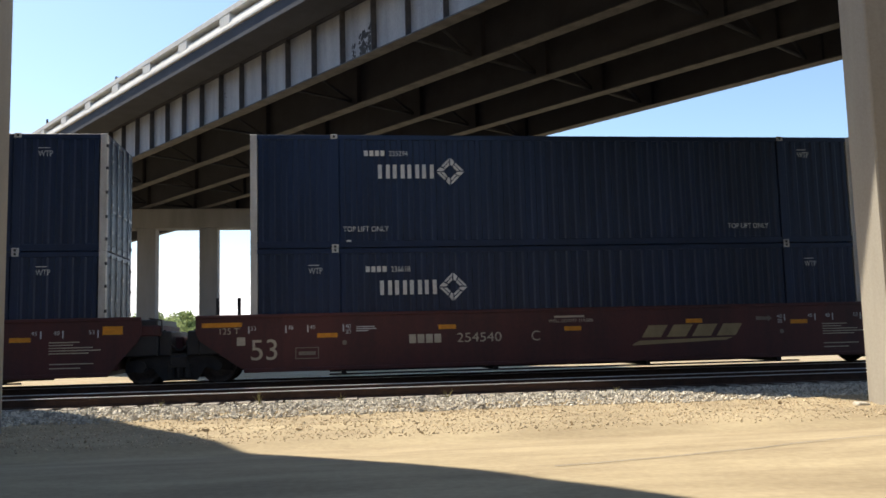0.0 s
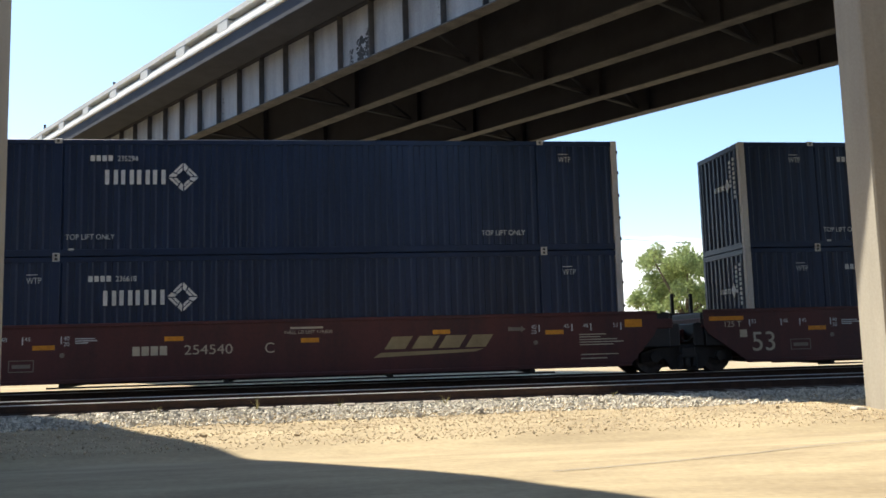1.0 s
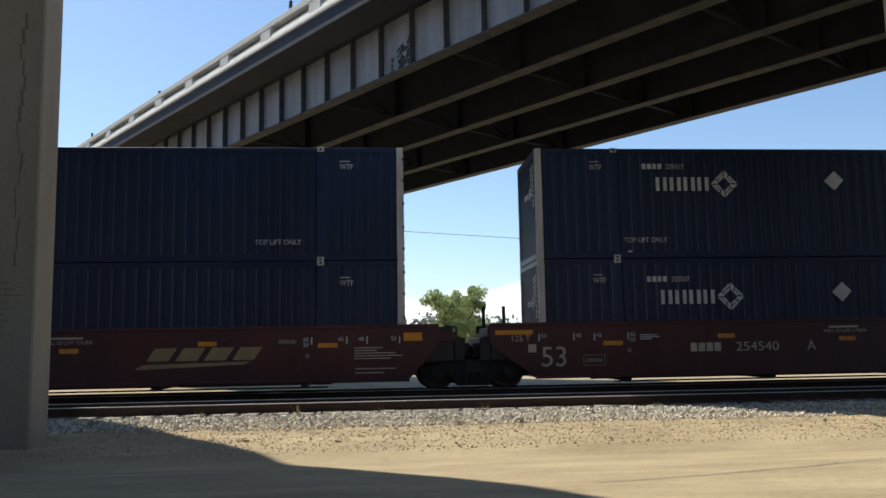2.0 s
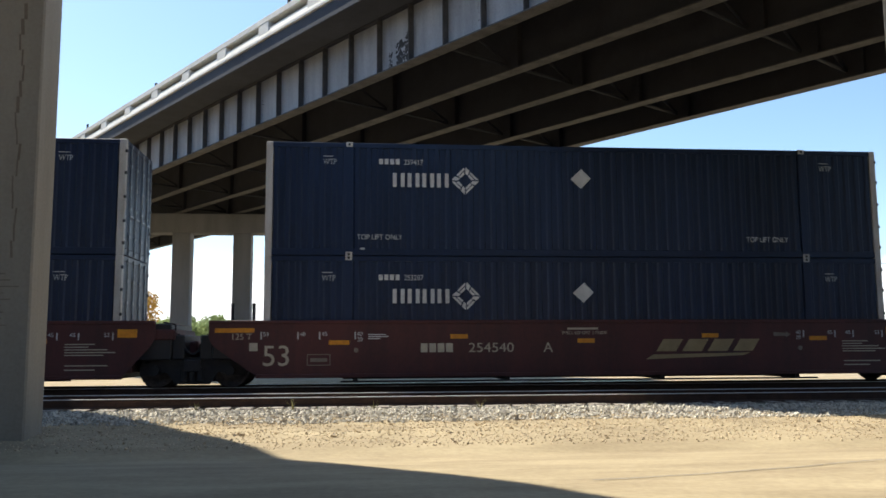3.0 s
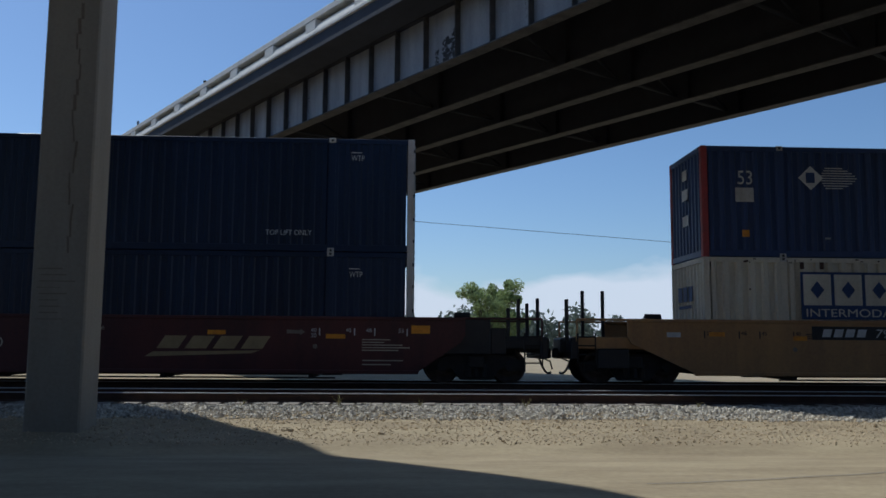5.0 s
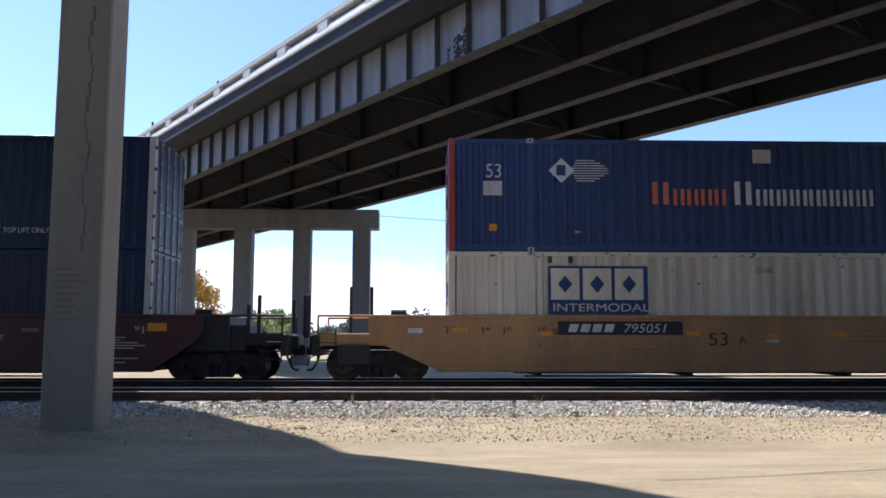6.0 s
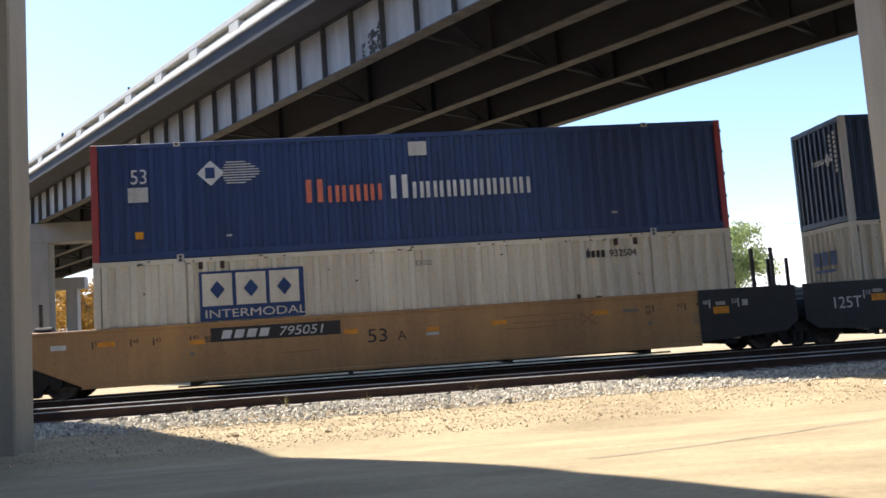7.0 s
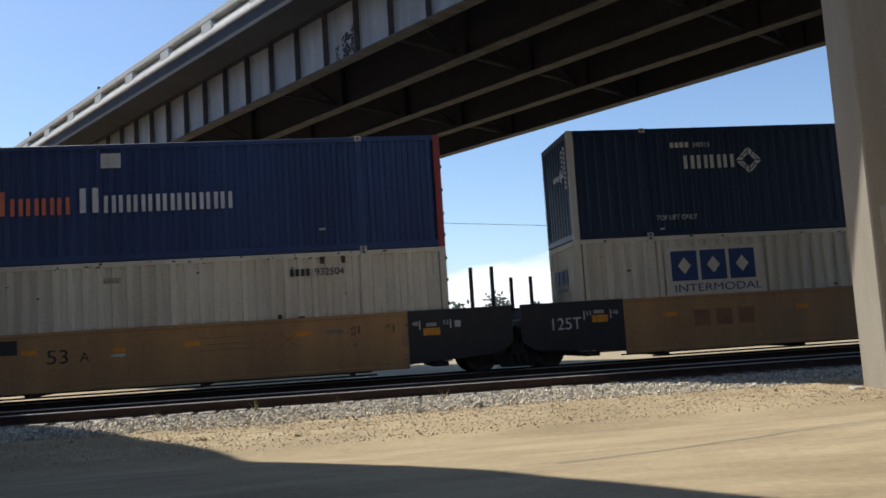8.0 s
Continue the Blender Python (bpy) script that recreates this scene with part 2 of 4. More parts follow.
def ground():
    bm = bmesh.new()
    xs = [-900, -300, -120, -60] + [-40 + 0.8 * i for i in range(35)] + [-12 + 0.14 * i for i in range(215)] + [18.4 + 0.8 * i for i in range(28)] + [60, 120, 300, 900]
    ys = [-300, -100, -40] + [-12 + 0.5 * i for i in range(43)] + [9.2 + 0.14 * i for i in range(42)] + [15.2 + 0.5 * i for i in range(6)] + [18 + 1.5 * i for i in range(30)] + [70, 110, 200, 500, 1500]
    grid = []
    for y in ys:
        row = []
        for x in xs:
            n = noise.noise(Vector((x * 0.25, y * 0.25, 0))) * 0.03 + noise.noise(Vector((x * 1.1, y * 1.3, 5))) * 0.012 + bank(x, y)
            near = -45 < x < 45 and -12 < y < 60
            z = n + float(np.interp(y, GROUND_Y, GROUND_Z)) if near else -0.05
            if y > 26:
                z -= 0.05
            row.append(bm.verts.new((x, y, z)))
        grid.append(row)
    for a, b in zip(grid, grid[1:]):
        for i in range(len(xs) - 1):
            bm.faces.new((a[i], a[i + 1], b[i + 1], b[i]))
    for f in bm.faces:
        f.smooth = True
    ob = part("ground", bm, DIRT)
    tagged(ob, "pale dry dirt ground beside the railway tracks", "ground", kind="structure")
    bm = bmesh.new()
    rows = list(zip(BED_Y, BED_Z))
    pr = None
    for y, z in rows:
        r = [bm.verts.new((x, y + 0.18 * noise.noise(Vector((x * 0.7, y, 2))), z)) for x in [-120 + 1.0 * i for i in range(261)]]
        if pr:
            for i in range(len(r) - 1):
                bm.faces.new((pr[i], pr[i + 1], r[i + 1], r[i]))
        pr = r
    ob = part("ballast_bed", bm, BALLASTBED)
    tagged(ob, "grey crushed-stone ballast bed under the tracks", "ballast", kind="structure")


ground()

TRACKS = (17.85, 22.6)
RAIL = 0.23


def railway_track(yc, x0, x1):
    tr = thing("railway_track", "railway track with rusty rails on weathered timber ties", "track", pose(0, yc, 0), "tracks", "structure")
    for s in (-1, 1):
        prof = [(-0.07, 0), (0.07, 0), (0.07, 0.015), (0.012, 0.03), (0.012, 0.125), (0.036, 0.138), (0.036, 0.165), (-0.036, 0.165), (-0.036, 0.138), (-0.012, 0.125), (-0.012, 0.03), (-0.07, 0.015)]
        bm = bmesh.new()
        a = [bm.verts.new((x0, s * 0.755 + y, RAIL - 0.18 + z)) for y, z in prof]
        b = [bm.verts.new((x1, s * 0.755 + y, RAIL - 0.18 + z)) for y, z in prof]
        for i in range(len(prof)):
            j = (i + 1) % len(prof)
            bm.faces.new((a[i], a[j], b[j], b[i]))
        rail = part("rail", bm, RAILSTEEL, tr)
        part("rail_head", boxes((x0, x1, s * 0.755 - 0.034, s * 0.755 + 0.034, RAIL - 0.0145, RAIL), bevel=0.012), RAILTOP, rail, "polished running surface")
    me = bpy.data.meshes.new("tie")
    bm = boxes((-0.11, 0.11, -1.3, 1.3, -0.15, 0.055), bevel=0.012)
    bm.to_mesh(me)
    bm.free()
    rnd = random.Random(int(yc))
    for i in range(int((min(x1, 36) - max(x0, -24)) / 0.52)):
        tie = link("tie", me, TIMBER, tr)
        tie.matrix_basis = pose(max(x0, -24) + i * 0.52 + rnd.uniform(-0.04, 0.04), rnd.uniform(-0.05, 0.05), rnd.uniform(-0.012, 0.008), 0, 0, rnd.uniform(-1.2, 1.2))


for yc in TRACKS:
    railway_track(yc, -140, 160)

# ---- bridges ----
ANG = 124.4                       # the bridges' own x axis, seen from above
BD = Vector((math.cos(radians(ANG)), math.sin(radians(ANG)), 0))
SOFFIT = EYE + 7.6
GIRDER_H, SPACE, N0 = 1.6, 2.66, 13.55


def bridge_pose(n, z):
    """Local x along the bridge, local y towards the side that faces away from the roadside."""
    return Matrix.Translation(Vector((BD.y, -BD.x, 0)) * n + Vector((0, 0, z))) @ pose(0, 0, 0, 0, 0, ANG)


# In local space y runs to -n, so the near fascia is at the largest y.
def overpass(n0, count, space, name, label, u0, u1, detailed=True):
    br = thing(name, label, "bridge", bridge_pose(n0, SOFFIT), kind="structure")
    zt = GIRDER_H
    for i in range(count):
        y = -i * space
        fascia = i == 0 and detailed
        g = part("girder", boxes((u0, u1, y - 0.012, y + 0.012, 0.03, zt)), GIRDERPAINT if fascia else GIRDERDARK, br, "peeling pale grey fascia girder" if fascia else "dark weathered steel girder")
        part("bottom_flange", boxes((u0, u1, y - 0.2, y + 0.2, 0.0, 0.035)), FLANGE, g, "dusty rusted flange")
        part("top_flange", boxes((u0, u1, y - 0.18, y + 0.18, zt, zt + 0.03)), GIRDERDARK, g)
        if detailed:
            me = bpy.data.meshes.new("stiffener")
            bm = boxes((-0.014, 0.014, 0.014, 0.19, 0.04, zt - 0.01))
            bm.to_mesh(me)
            bm.free()
            step = 1.44 if i == 0 else 2.88
            k = 0
            while u0 + 1.46 + k * step < u1 and k < 60:
                if i == 0 or k % 2 == 0:
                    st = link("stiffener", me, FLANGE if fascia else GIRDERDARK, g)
                    st.matrix_basis = pose(u0 + 1.46 + k * step, y, 0)
                k += 1
        if i and detailed:
            for k in range(int((u1 - u0) / 5.76)):
                u = u0 + 2 + k * 5.76
                bm = rod(rod(rod(bmesh.new(), (u, y + 0.05, 0.25), (u, y + space - 0.05, 0.25), 0.05, 6), (u, y + 0.05, 0.3), (u, y + space - 0.05, zt - 0.2), 0.045, 6), (u, y + 0.05, zt - 0.2), (u, y + space - 0.05, 0.3), 0.045, 6)
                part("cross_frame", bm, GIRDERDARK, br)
    w = (count - 1) * space
    over = 1.3
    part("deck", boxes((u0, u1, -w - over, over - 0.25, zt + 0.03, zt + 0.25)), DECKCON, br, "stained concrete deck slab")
    for side in (1, -1):
        yo = over if side > 0 else -w - over
        s = side
        lo = min(yo - s * 0.25, yo), max(yo - s * 0.25, yo)
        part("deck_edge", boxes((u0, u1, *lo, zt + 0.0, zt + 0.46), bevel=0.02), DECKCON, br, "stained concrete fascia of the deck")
        lip = min(yo - s * 0.3, yo + s * 0.06), max(yo - s * 0.3, yo + s * 0.06)
        part("curb", boxes((u0, u1, *lip, zt + 0.46, zt + 0.56), bevel=0.015), PARAPET, br, "pale concrete curb")
        pin = min(yo - s * 0.34, yo - s * 0.05), max(yo - s * 0.34, yo - s * 0.05)
        part("top_rail", boxes((u0, u1, *pin, zt + 1.06, zt + 1.27), bevel=0.02), PARAPET, br, "pale concrete parapet rail")
        bm = bmesh.new()
        sec = ((yo - s * 0.004, zt + 0.565), (yo - s * 0.27, zt + 0.565), (yo - s * 0.27, zt + 0.885), (yo - s * 0.125, zt + 0.88))
        a = [bm.verts.new((u0, y, z)) for y, z in sec]
        b = [bm.verts.new((u1, y, z)) for y, z in sec]
        for i in range(4):
            bm.faces.new((a[i], a[(i + 1) % 4], b[(i + 1) % 4], b[i]))
        part("parapet_ledge", bm, PARAPET, br, "sloping ledge below the parapet recesses")
        inner = min(yo - s * 0.28, yo - s * 0.34), max(yo - s * 0.28, yo - s * 0.34)
        # Duller concrete than the posts, so the recess shade is in the colour.
        part("parapet_back", boxes((u0, u1, *inner, zt + 0.25, zt + 1.06)), CONCRETE, br, "recessed parapet wall")
        me = bpy.data.meshes.new("parapet_post")
        bm = boxes((-0.33, 0.33, pin[0] + 0.01, pin[1] - 0.01, zt + 0.555, zt + 1.065), bevel=0.015)
        bm.to_mesh(me)
        bm.free()
        k = 0
        while u0 + 1.25 + k * 3.03 < u1 and k < 36:
            po = link("parapet_post", me, PARAPET, br)
            po.matrix_basis = pose(u0 + 1.25 + k * 3.03, 0, 0)
            k += 1
    return br


bridge = overpass(N0, 5, SPACE, "overpass", "steel girder road overpass with peeling grey fascia and concrete parapet", -20, 98)
bridge_b = overpass(1.75 - 4 * SPACE, 5, SPACE, "twin_overpass", "second steel girder overpass with concrete parapet overhead", -50, 98, False)


def peeled(pts, shards, seed):
    """Bare steel where the fascia paint has flaked off: ragged outlines in u and height."""
    rnd = random.Random(seed)
    bm = bmesh.new()
    for u, z, w, h in pts:
        for _ in range(shards):
            cu, cz = u + rnd.uniform(-w, w) / 2, z + rnd.uniform(-h, h) / 2
            r = min(w, h) * rnd.uniform(0.07, 0.22)
            k = rnd.randint(5, 8)
            out = [(cu + math.cos(6.283 * i / k) * r * rnd.uniform(0.5, 1.2), cz + math.sin(6.283 * i / k) * r * rnd.uniform(0.6, 1.7)) for i in range(k)]
            prism(out, 0.0125, 0.0145 + 0.0002 * rnd.random(), bm)
    ob = part("peeled_patch", bm, BARE, bridge, "bare dark steel where paint has flaked off")
    return ob


for u, h in ((22.3, 0.35), (41.6, 0.3), (33.0, 0.2)):
    part("marker_post", boxes((u - 0.04, u + 0.04, 1.05, 1.13, GIRDER_H + 1.26, GIRDER_H + 1.27 + h)), IRON, bridge, "small dark marker post")
peeled([(17.72, 0.72, 0.2, 0.55), (17.85, 0.42, 0.3, 0.55), (18.1, 0.55, 0.26, 0.45), (18.08, 0.2, 0.25, 0.25), (18.5, 0.3, 0.16, 0.5)], 42, 3)
peeled([(27.45, 0.5, 0.1, 0.9), (25.95, 0.5, 0.12, 0.9), (14.85, 0.6, 0.06, 0.5), (30.3, 0.5, 0.08, 0.4)], 14, 4)
peeled([(54.5, 0.5, 0.5, 0.8), (56.0, 0.6, 0.4, 0.7)], 16, 5)


def pier(name, y, xs, w, dpt, ztop, cap_h, x0, x1, label, mat=CONCRETE):
    p = thing(name, label, "pier", pose(0, y, 0), "bridge piers", "structure")
    if cap_h:
        part("pier_cap", boxes((x0, x1, -dpt * 0.55, dpt * 0.55, ztop - cap_h, ztop), bevel=0.03), mat, p)
    for x in xs:
        part("column", boxes((x - w / 2, x + w / 2, -dpt / 2, dpt / 2, -0.4, ztop - cap_h), bevel=0.025), mat, p)
    return p


BENT = 49.0
pier("far_pier", BENT, [-16.9, -13.5, -10.15, -6.8, -3.4], 1.0, 1.0, SOFFIT - 0.02, 1.1, -18.2, -2.4, "grey concrete pier of five columns carrying the overpass", PIERCON)
pier("distant_pier", BENT + 33, [-39.2, -35.8, -32.4, -29, -25.6], 1.0, 1.0, SOFFIT - 0.02, 1.1, -40.5, -24.4, "distant grey concrete pier beyond the tracks", PIERCON)
rp = pier("roadside_pier", 12.08, [8.64, 12.1, 15.4], 0.74, 0.66, SOFFIT - 0.02, 1.1, 7.2, 17, "tall concrete pier column lit at its foot")
lp = pier("shaded_pier", 12.08, [-4.78, -8.2, -11.6], 0.74, 0.66, SOFFIT - 0.02, 1.1, -12.8, -4.6, "tall shaded concrete pier column with a scrawled patch")


pp = prism([(8.43, 2.16), (8.98, 2.18), (8.97, 2.73), (8.7, 2.78), (8.42, 2.75)], -0.336, -0.331)
part("column_patch", pp, PATCHPAINT, rp, "pale cover-up paint")
pp = bmesh.new()
rr = random.Random(9)
for k in range(9):
    z = 1.5 + 0.085 * k
    x = -5.08 + rr.uniform(0, 0.06)
    prism(rect(x, z, x + rr.uniform(0.25, 0.5), z + rr.uniform(0.008, 0.016), 0.01), -0.334, -0.331, pp)
part("scrawl", pp, STAIN, lp, "faint dark scrawled lines")
pp = bmesh.new()
for k in range(16):
    z, x = 2.4 + 0.22 * k, -4.7 + 0.03 * math.sin(k * 1.3) + rr.uniform(-0.01, 0.01)
    prism(rect(x, z, x + rr.uniform(0.02, 0.045), z + 0.23, rr.uniform(-0.02, 0.02)), -0.334, -0.331, pp)
part("stain_streak", pp, STAIN, lp, "dark run-off streak")


def back_sky_block():
    """An added, unseen dark wall behind the roadside that blocks sky light."""
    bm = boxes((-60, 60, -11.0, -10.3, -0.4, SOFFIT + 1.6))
    ob = part("sky_block_wall", bm, DECKCON)
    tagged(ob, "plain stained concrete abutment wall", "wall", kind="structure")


back_sky_block()

# ---- train ----
FACE = 21.305
LEN, WID, HGT = 16.154, 2.59, 2.896
Z_LOW = 6.37 - 2 * HGT
Z_TOP = 6.37 - HGT
MOVERS = []


def side_panel(x0, x1, z0, z1, y, deep, pitch, out):
    """A trapezoid-corrugated sheet; out = -1 faces -y."""
    bm = bmesh.new()
    pts, x = [], x0
    q = pitch / 4
    while x < x1 - 1e-6:
        for dx, dd in ((0, 0), (q * 1.3, 0), (q * 1.8, 1), (q * 3.5, 1), (q * 4, 0)):
            if x + dx <= x1 + 1e-6 and not (pts and abs(pts[-1][0] - x - dx) < 1e-5):
                pts.append((x + dx, y - out * deep * dd))
        x += pitch
    if x1 - pts[-1][0] > 1e-4:
        pts.append((x1, y))
    lo = [bm.verts.new((a, b, z0)) for a, b in pts]
    hi = [bm.verts.new((a, b, z1)) for a, b in pts]
    for i in range(len(pts) - 1):
        if pts[i + 1][0] - pts[i][0] > 1e-5:
            bm.faces.new((lo[i], lo[i + 1], hi[i + 1], hi[i]))
    return bm


CONTAINER_MESH = {}


def container(paint, frame_paint, post_paint, x0, z, label, pitch=0.29, deep=0.036):
    c = thing("shipping_container", label, "container", pose(x0, FACE, z), "stacked containers")
    key = (paint.name, frame_paint.name, pitch)
    H, L, W = HGT, LEN, WID
    if key not in CONTAINER_MESH:
        d = {}
        d["side_wall"] = [side_panel(0.2, L - 0.2, 0.17, H - 0.12, 0.004, deep, pitch, -1), side_panel(0.2, L - 0.2, 0.17, H - 0.12, W - 0.004, deep, pitch, 1)]
        d["roof"] = [boxes((0.05, L - 0.05, 0.05, W - 0.05, H - 0.05, H - 0.015))]
        d["floor"] = [boxes((0.05, L - 0.05, 0.05, W - 0.05, 0.08, 0.16))]
        d["top_rail"] = [boxes((0.15, L - 0.15, 0, 0.07, H - 0.13, H), bevel=0.012), boxes((0.15, L - 0.15, W - 0.07, W, H - 0.13, H), bevel=0.012)]
        d["bottom_rail"] = [boxes((0.15, L - 0.15, 0, 0.07, 0.02, 0.19), bevel=0.012), boxes((0.15, L - 0.15, W - 0.07, W, 0.02, 0.19), bevel=0.012)]
        ew = side_panel(0.16, W - 0.16, 0.17, H - 0.14, 0.02, 0.05, 0.26, -1)
        bmesh.ops.rotate(ew, verts=ew.verts, cent=(0, 0, 0), matrix=Matrix.Rotation(radians(-90), 3, "Z"))
        bmesh.ops.translate(ew, verts=ew.verts, vec=(0, W, 0))
        d["end_wall"] = [ew]
        d["end_sill"] = [boxes((a, a + 0.1, 0.14, W - 0.14, 0.02, 0.18), bevel=0.01) for a in (0, L - 0.1)]
        d["end_header"] = [boxes((a, a + 0.1, 0.14, W - 0.14, H - 0.14, H), bevel=0.01) for a in (0, L - 0.1)]
        d["corner_post"] = [boxes((a, a + 0.17, b, b + 0.15, 0.0, H + 0.004), bevel=0.012) for a in (0, L - 0.17) for b in (-0.006, W - 0.144)]
        d["side_post"] = [boxes((a - 0.09, a + 0.09, b, b + 0.1, 0.0, H + 0.006), bevel=0.01) for a in (2.08, L - 2.08) for b in (-0.01, W - 0.09)]
        d["door"] = [boxes((L - 0.05, L - 0.012, b, b + 1.13, 0.19, H - 0.14), bevel=0.008) for b in (0.155, 1.305)]
        CONTAINER_MESH[key] = {k: [] for k in d}
        for k, bms in d.items():
            for bm in bms:
                me = bpy.data.meshes.new(k)
                bmesh.ops.recalc_face_normals(bm, faces=bm.faces)
                bm.to_mesh(me)
                bm.free()
                white_side = k == "corner_post" and (frame_paint == RED or len(CONTAINER_MESH[key][k]) % 2 == 0)
                me.materials.append(frame_paint if white_side else BLACK if k == "floor" else paint)
                CONTAINER_MESH[key][k].append(me)
        lock = rod(bmesh.new(), (L + 0.012, 0, 0.05), (L + 0.012, 0, H - 0.06), 0.019, 8)
        for zz in (0.07, 0.5, 1.2, 1.75, 2.3, H - 0.1):
            box(lock, L - 0.012, L + 0.035, -0.055, 0.055, zz - 0.035, zz + 0.035)
        box(lock, L + 0.005, L + 0.04, -0.03, 0.3, 1.0, 1.05)
        hinge = boxes((-0.02, 0.032, -0.012, 0.06, -0.04, 0.04), bevel=0.008)
        for nm, bmx, mt in (("lock_rod", lock, GALV), ("hinge", hinge, BLACK)):
            me = bpy.data.meshes.new(nm)
            bmesh.ops.recalc_face_normals(bmx, faces=bmx.faces)
            bmx.to_mesh(me)
            bmx.free()
            me.materials.append(mt)
            CONTAINER_MESH[key][nm] = [me]
        bm = boxes((-0.085, 0.085, -0.018, 0.1, -0.06, 0.06), bevel=0.008)
        me = bpy.data.meshes.new("lift_casting")
        bm.to_mesh(me)
        bm.free()
        me.materials.append(post_paint)
        CONTAINER_MESH[key]["lift_casting"] = [me]
    ms = CONTAINER_MESH[key]
    for k, meshes in ms.items():
        if k in ("lock_rod", "lift_casting", "hinge"):
            continue
        for me in meshes:
            ob = link(k, me, None, c)
            if k == "door":
                for j in (0.3, 0.85):
                    r = link("lock_rod", ms["lock_rod"][0], None, ob)
                    r.matrix_basis = pose(0, (0.155 if me == meshes[0] else 1.305) + j, 0)
                for zz in (0.3, 0.85, 1.45, 2.05, 2.6):
                    hg = link("hinge", ms["hinge"][0], None, ob, "black door hinge")
                    hg.matrix_basis = pose(L - 0.01, 0.0 if me == meshes[0] else WID - 0.06, zz)
    for a in (2.08, L - 2.08):
        for zz in (H - 0.045, 0.045):
            lc = link("lift_casting", ms["lift_casting"][0], None, c)
            lc.matrix_basis = pose(a, 0, zz)
            plates("casting_hole", [rect(a - 0.03, zz - 0.03, a + 0.03, zz + 0.03)], DARKMARK, lc, -0.019).matrix_basis = pose(-a, 0, -zz)
    MOVERS.append(c)
    return c


def diamond_mark(parent, x, z, r, mat):
    """A pinwheel of eight bars round an open square, standing on its corner."""
    rows = []
    w, g = r * 0.2, r * 0.05
    for k in range(4):
        a, b = radians(90 * k), radians(90 * k + 90)
        P = Vector((math.cos(a), math.sin(a)))
        Q = Vector((math.cos(b), math.sin(b)))
        for s0, s1, o0, o1 in ((0.06, 0.62, 1.0, 0.8), (0.70, 0.97, 1.0, 0.52), (0.1, 0.62, 0.72, 0.5)):
            pts = []
            for s, o in ((s0, o0), (s1, o0), (s1, o1), (s0, o1)):
                v = (P * (1 - s) + Q * s) * r * o
                pts.append((x + v.x, z + v.y))
            rows.append(pts)
    plates("logo_mark", rows, mat, parent, label="pale diamond emblem of short bars")


def letter_bars(x0, x1, z0, z1, count, s=0.0):
    """Plain upright bars, two for each mark of a company name."""
    step = (x1 - x0) / count
    w = step * 0.26
    rows = []
    for i in range(count):
        a = x0 + i * step
        rows += [rect(a, z0, a + w, z1, s), rect(a + step * 0.54, z0, a + step * 0.54 + w, z1, s)]
    return rows


def navy_markings(c, number, low, patch=None, left_wtp=True):
    dz = -0.06 if low else 0.0
    plates("owner_mark", [rect(2.83 + 0.14 * i, 2.35 + dz, 2.93 + 0.14 * i, 2.49 + dz) for i in range(4)], WHITE, c, label="white owner code bars")
    text(number, 0.135, 3.46, 2.35 + dz, WHITE, c, wide=0.85)
    plates("wordmark", letter_bars(3.18, 4.68, 1.77 + dz, 2.13 + dz, 4), WHITE, c, label="white wordmark of plain blocks")
    diamond_mark(c, 5.03, 1.95 + dz, 0.37, WHITE)
    if not low:
        text("TOP LIFT ONLY", 0.13, 2.28, 0.42, WHITE, c, wide=0.88)
        text("TOP LIFT ONLY", 0.13, 12.45, 0.42, WHITE, c, wide=0.88)
        plates("placard", [rect(2.36, 0.16, 2.48, 0.21)], WHITE, c)
    for x in ((1.42,) if left_wtp else ()) + (14.55,):
        text("WTP", 0.145, x, 2.33 + dz, WHITE, c, wide=0.75)
        plates("placard_line", [rect(x, 2.53 + dz, x + 0.26, 2.55 + dz)], WHITE, c)
    if patch is not None:
        plates("patch", [[(patch - 0.27, 2.03 + dz), (patch, 1.78 + dz), (patch + 0.27, 2.05 + dz), (patch + 0.02, 2.3 + dz)]], WHITE, c, label="white diamond patch")


def end_plates(name, rows, mat, parent, label):
    """Thin painted shapes on the front end, which faces -x: outlines in y and z."""
    bm = bmesh.new()
    for pts in rows:
        prism(pts, -0.004, 0.004, bm)
    bmesh.ops.transform(bm, verts=bm.verts, matrix=Matrix(((0, 1, 0, -0.006), (1, 0, 0, 0), (0, 0, 1, 0), (0, 0, 0, 1))))
    return part(name, bm, mat, parent, label)


def navy_front(c):
    """White marks on the corrugated front end."""
    rows = letter_bars(0.95, 1.55, 1.74, 1.88, 4) + [[(0.62, 1.82), (0.76, 1.62), (0.9, 1.82), (0.76, 2.02)]]
    end_plates("end_mark", rows, WHITE, c, "white wordmark bars on the front end")
    for y, count, top in ((0.3, 9, 2.45), (0.52, 6, 2.4)):
        for k in range(count):
            end_plates("end_code", [rect(y, top - 0.13 * k, y + 0.1, top + 0.09 - 0.13 * k)], WHITE, c, "")


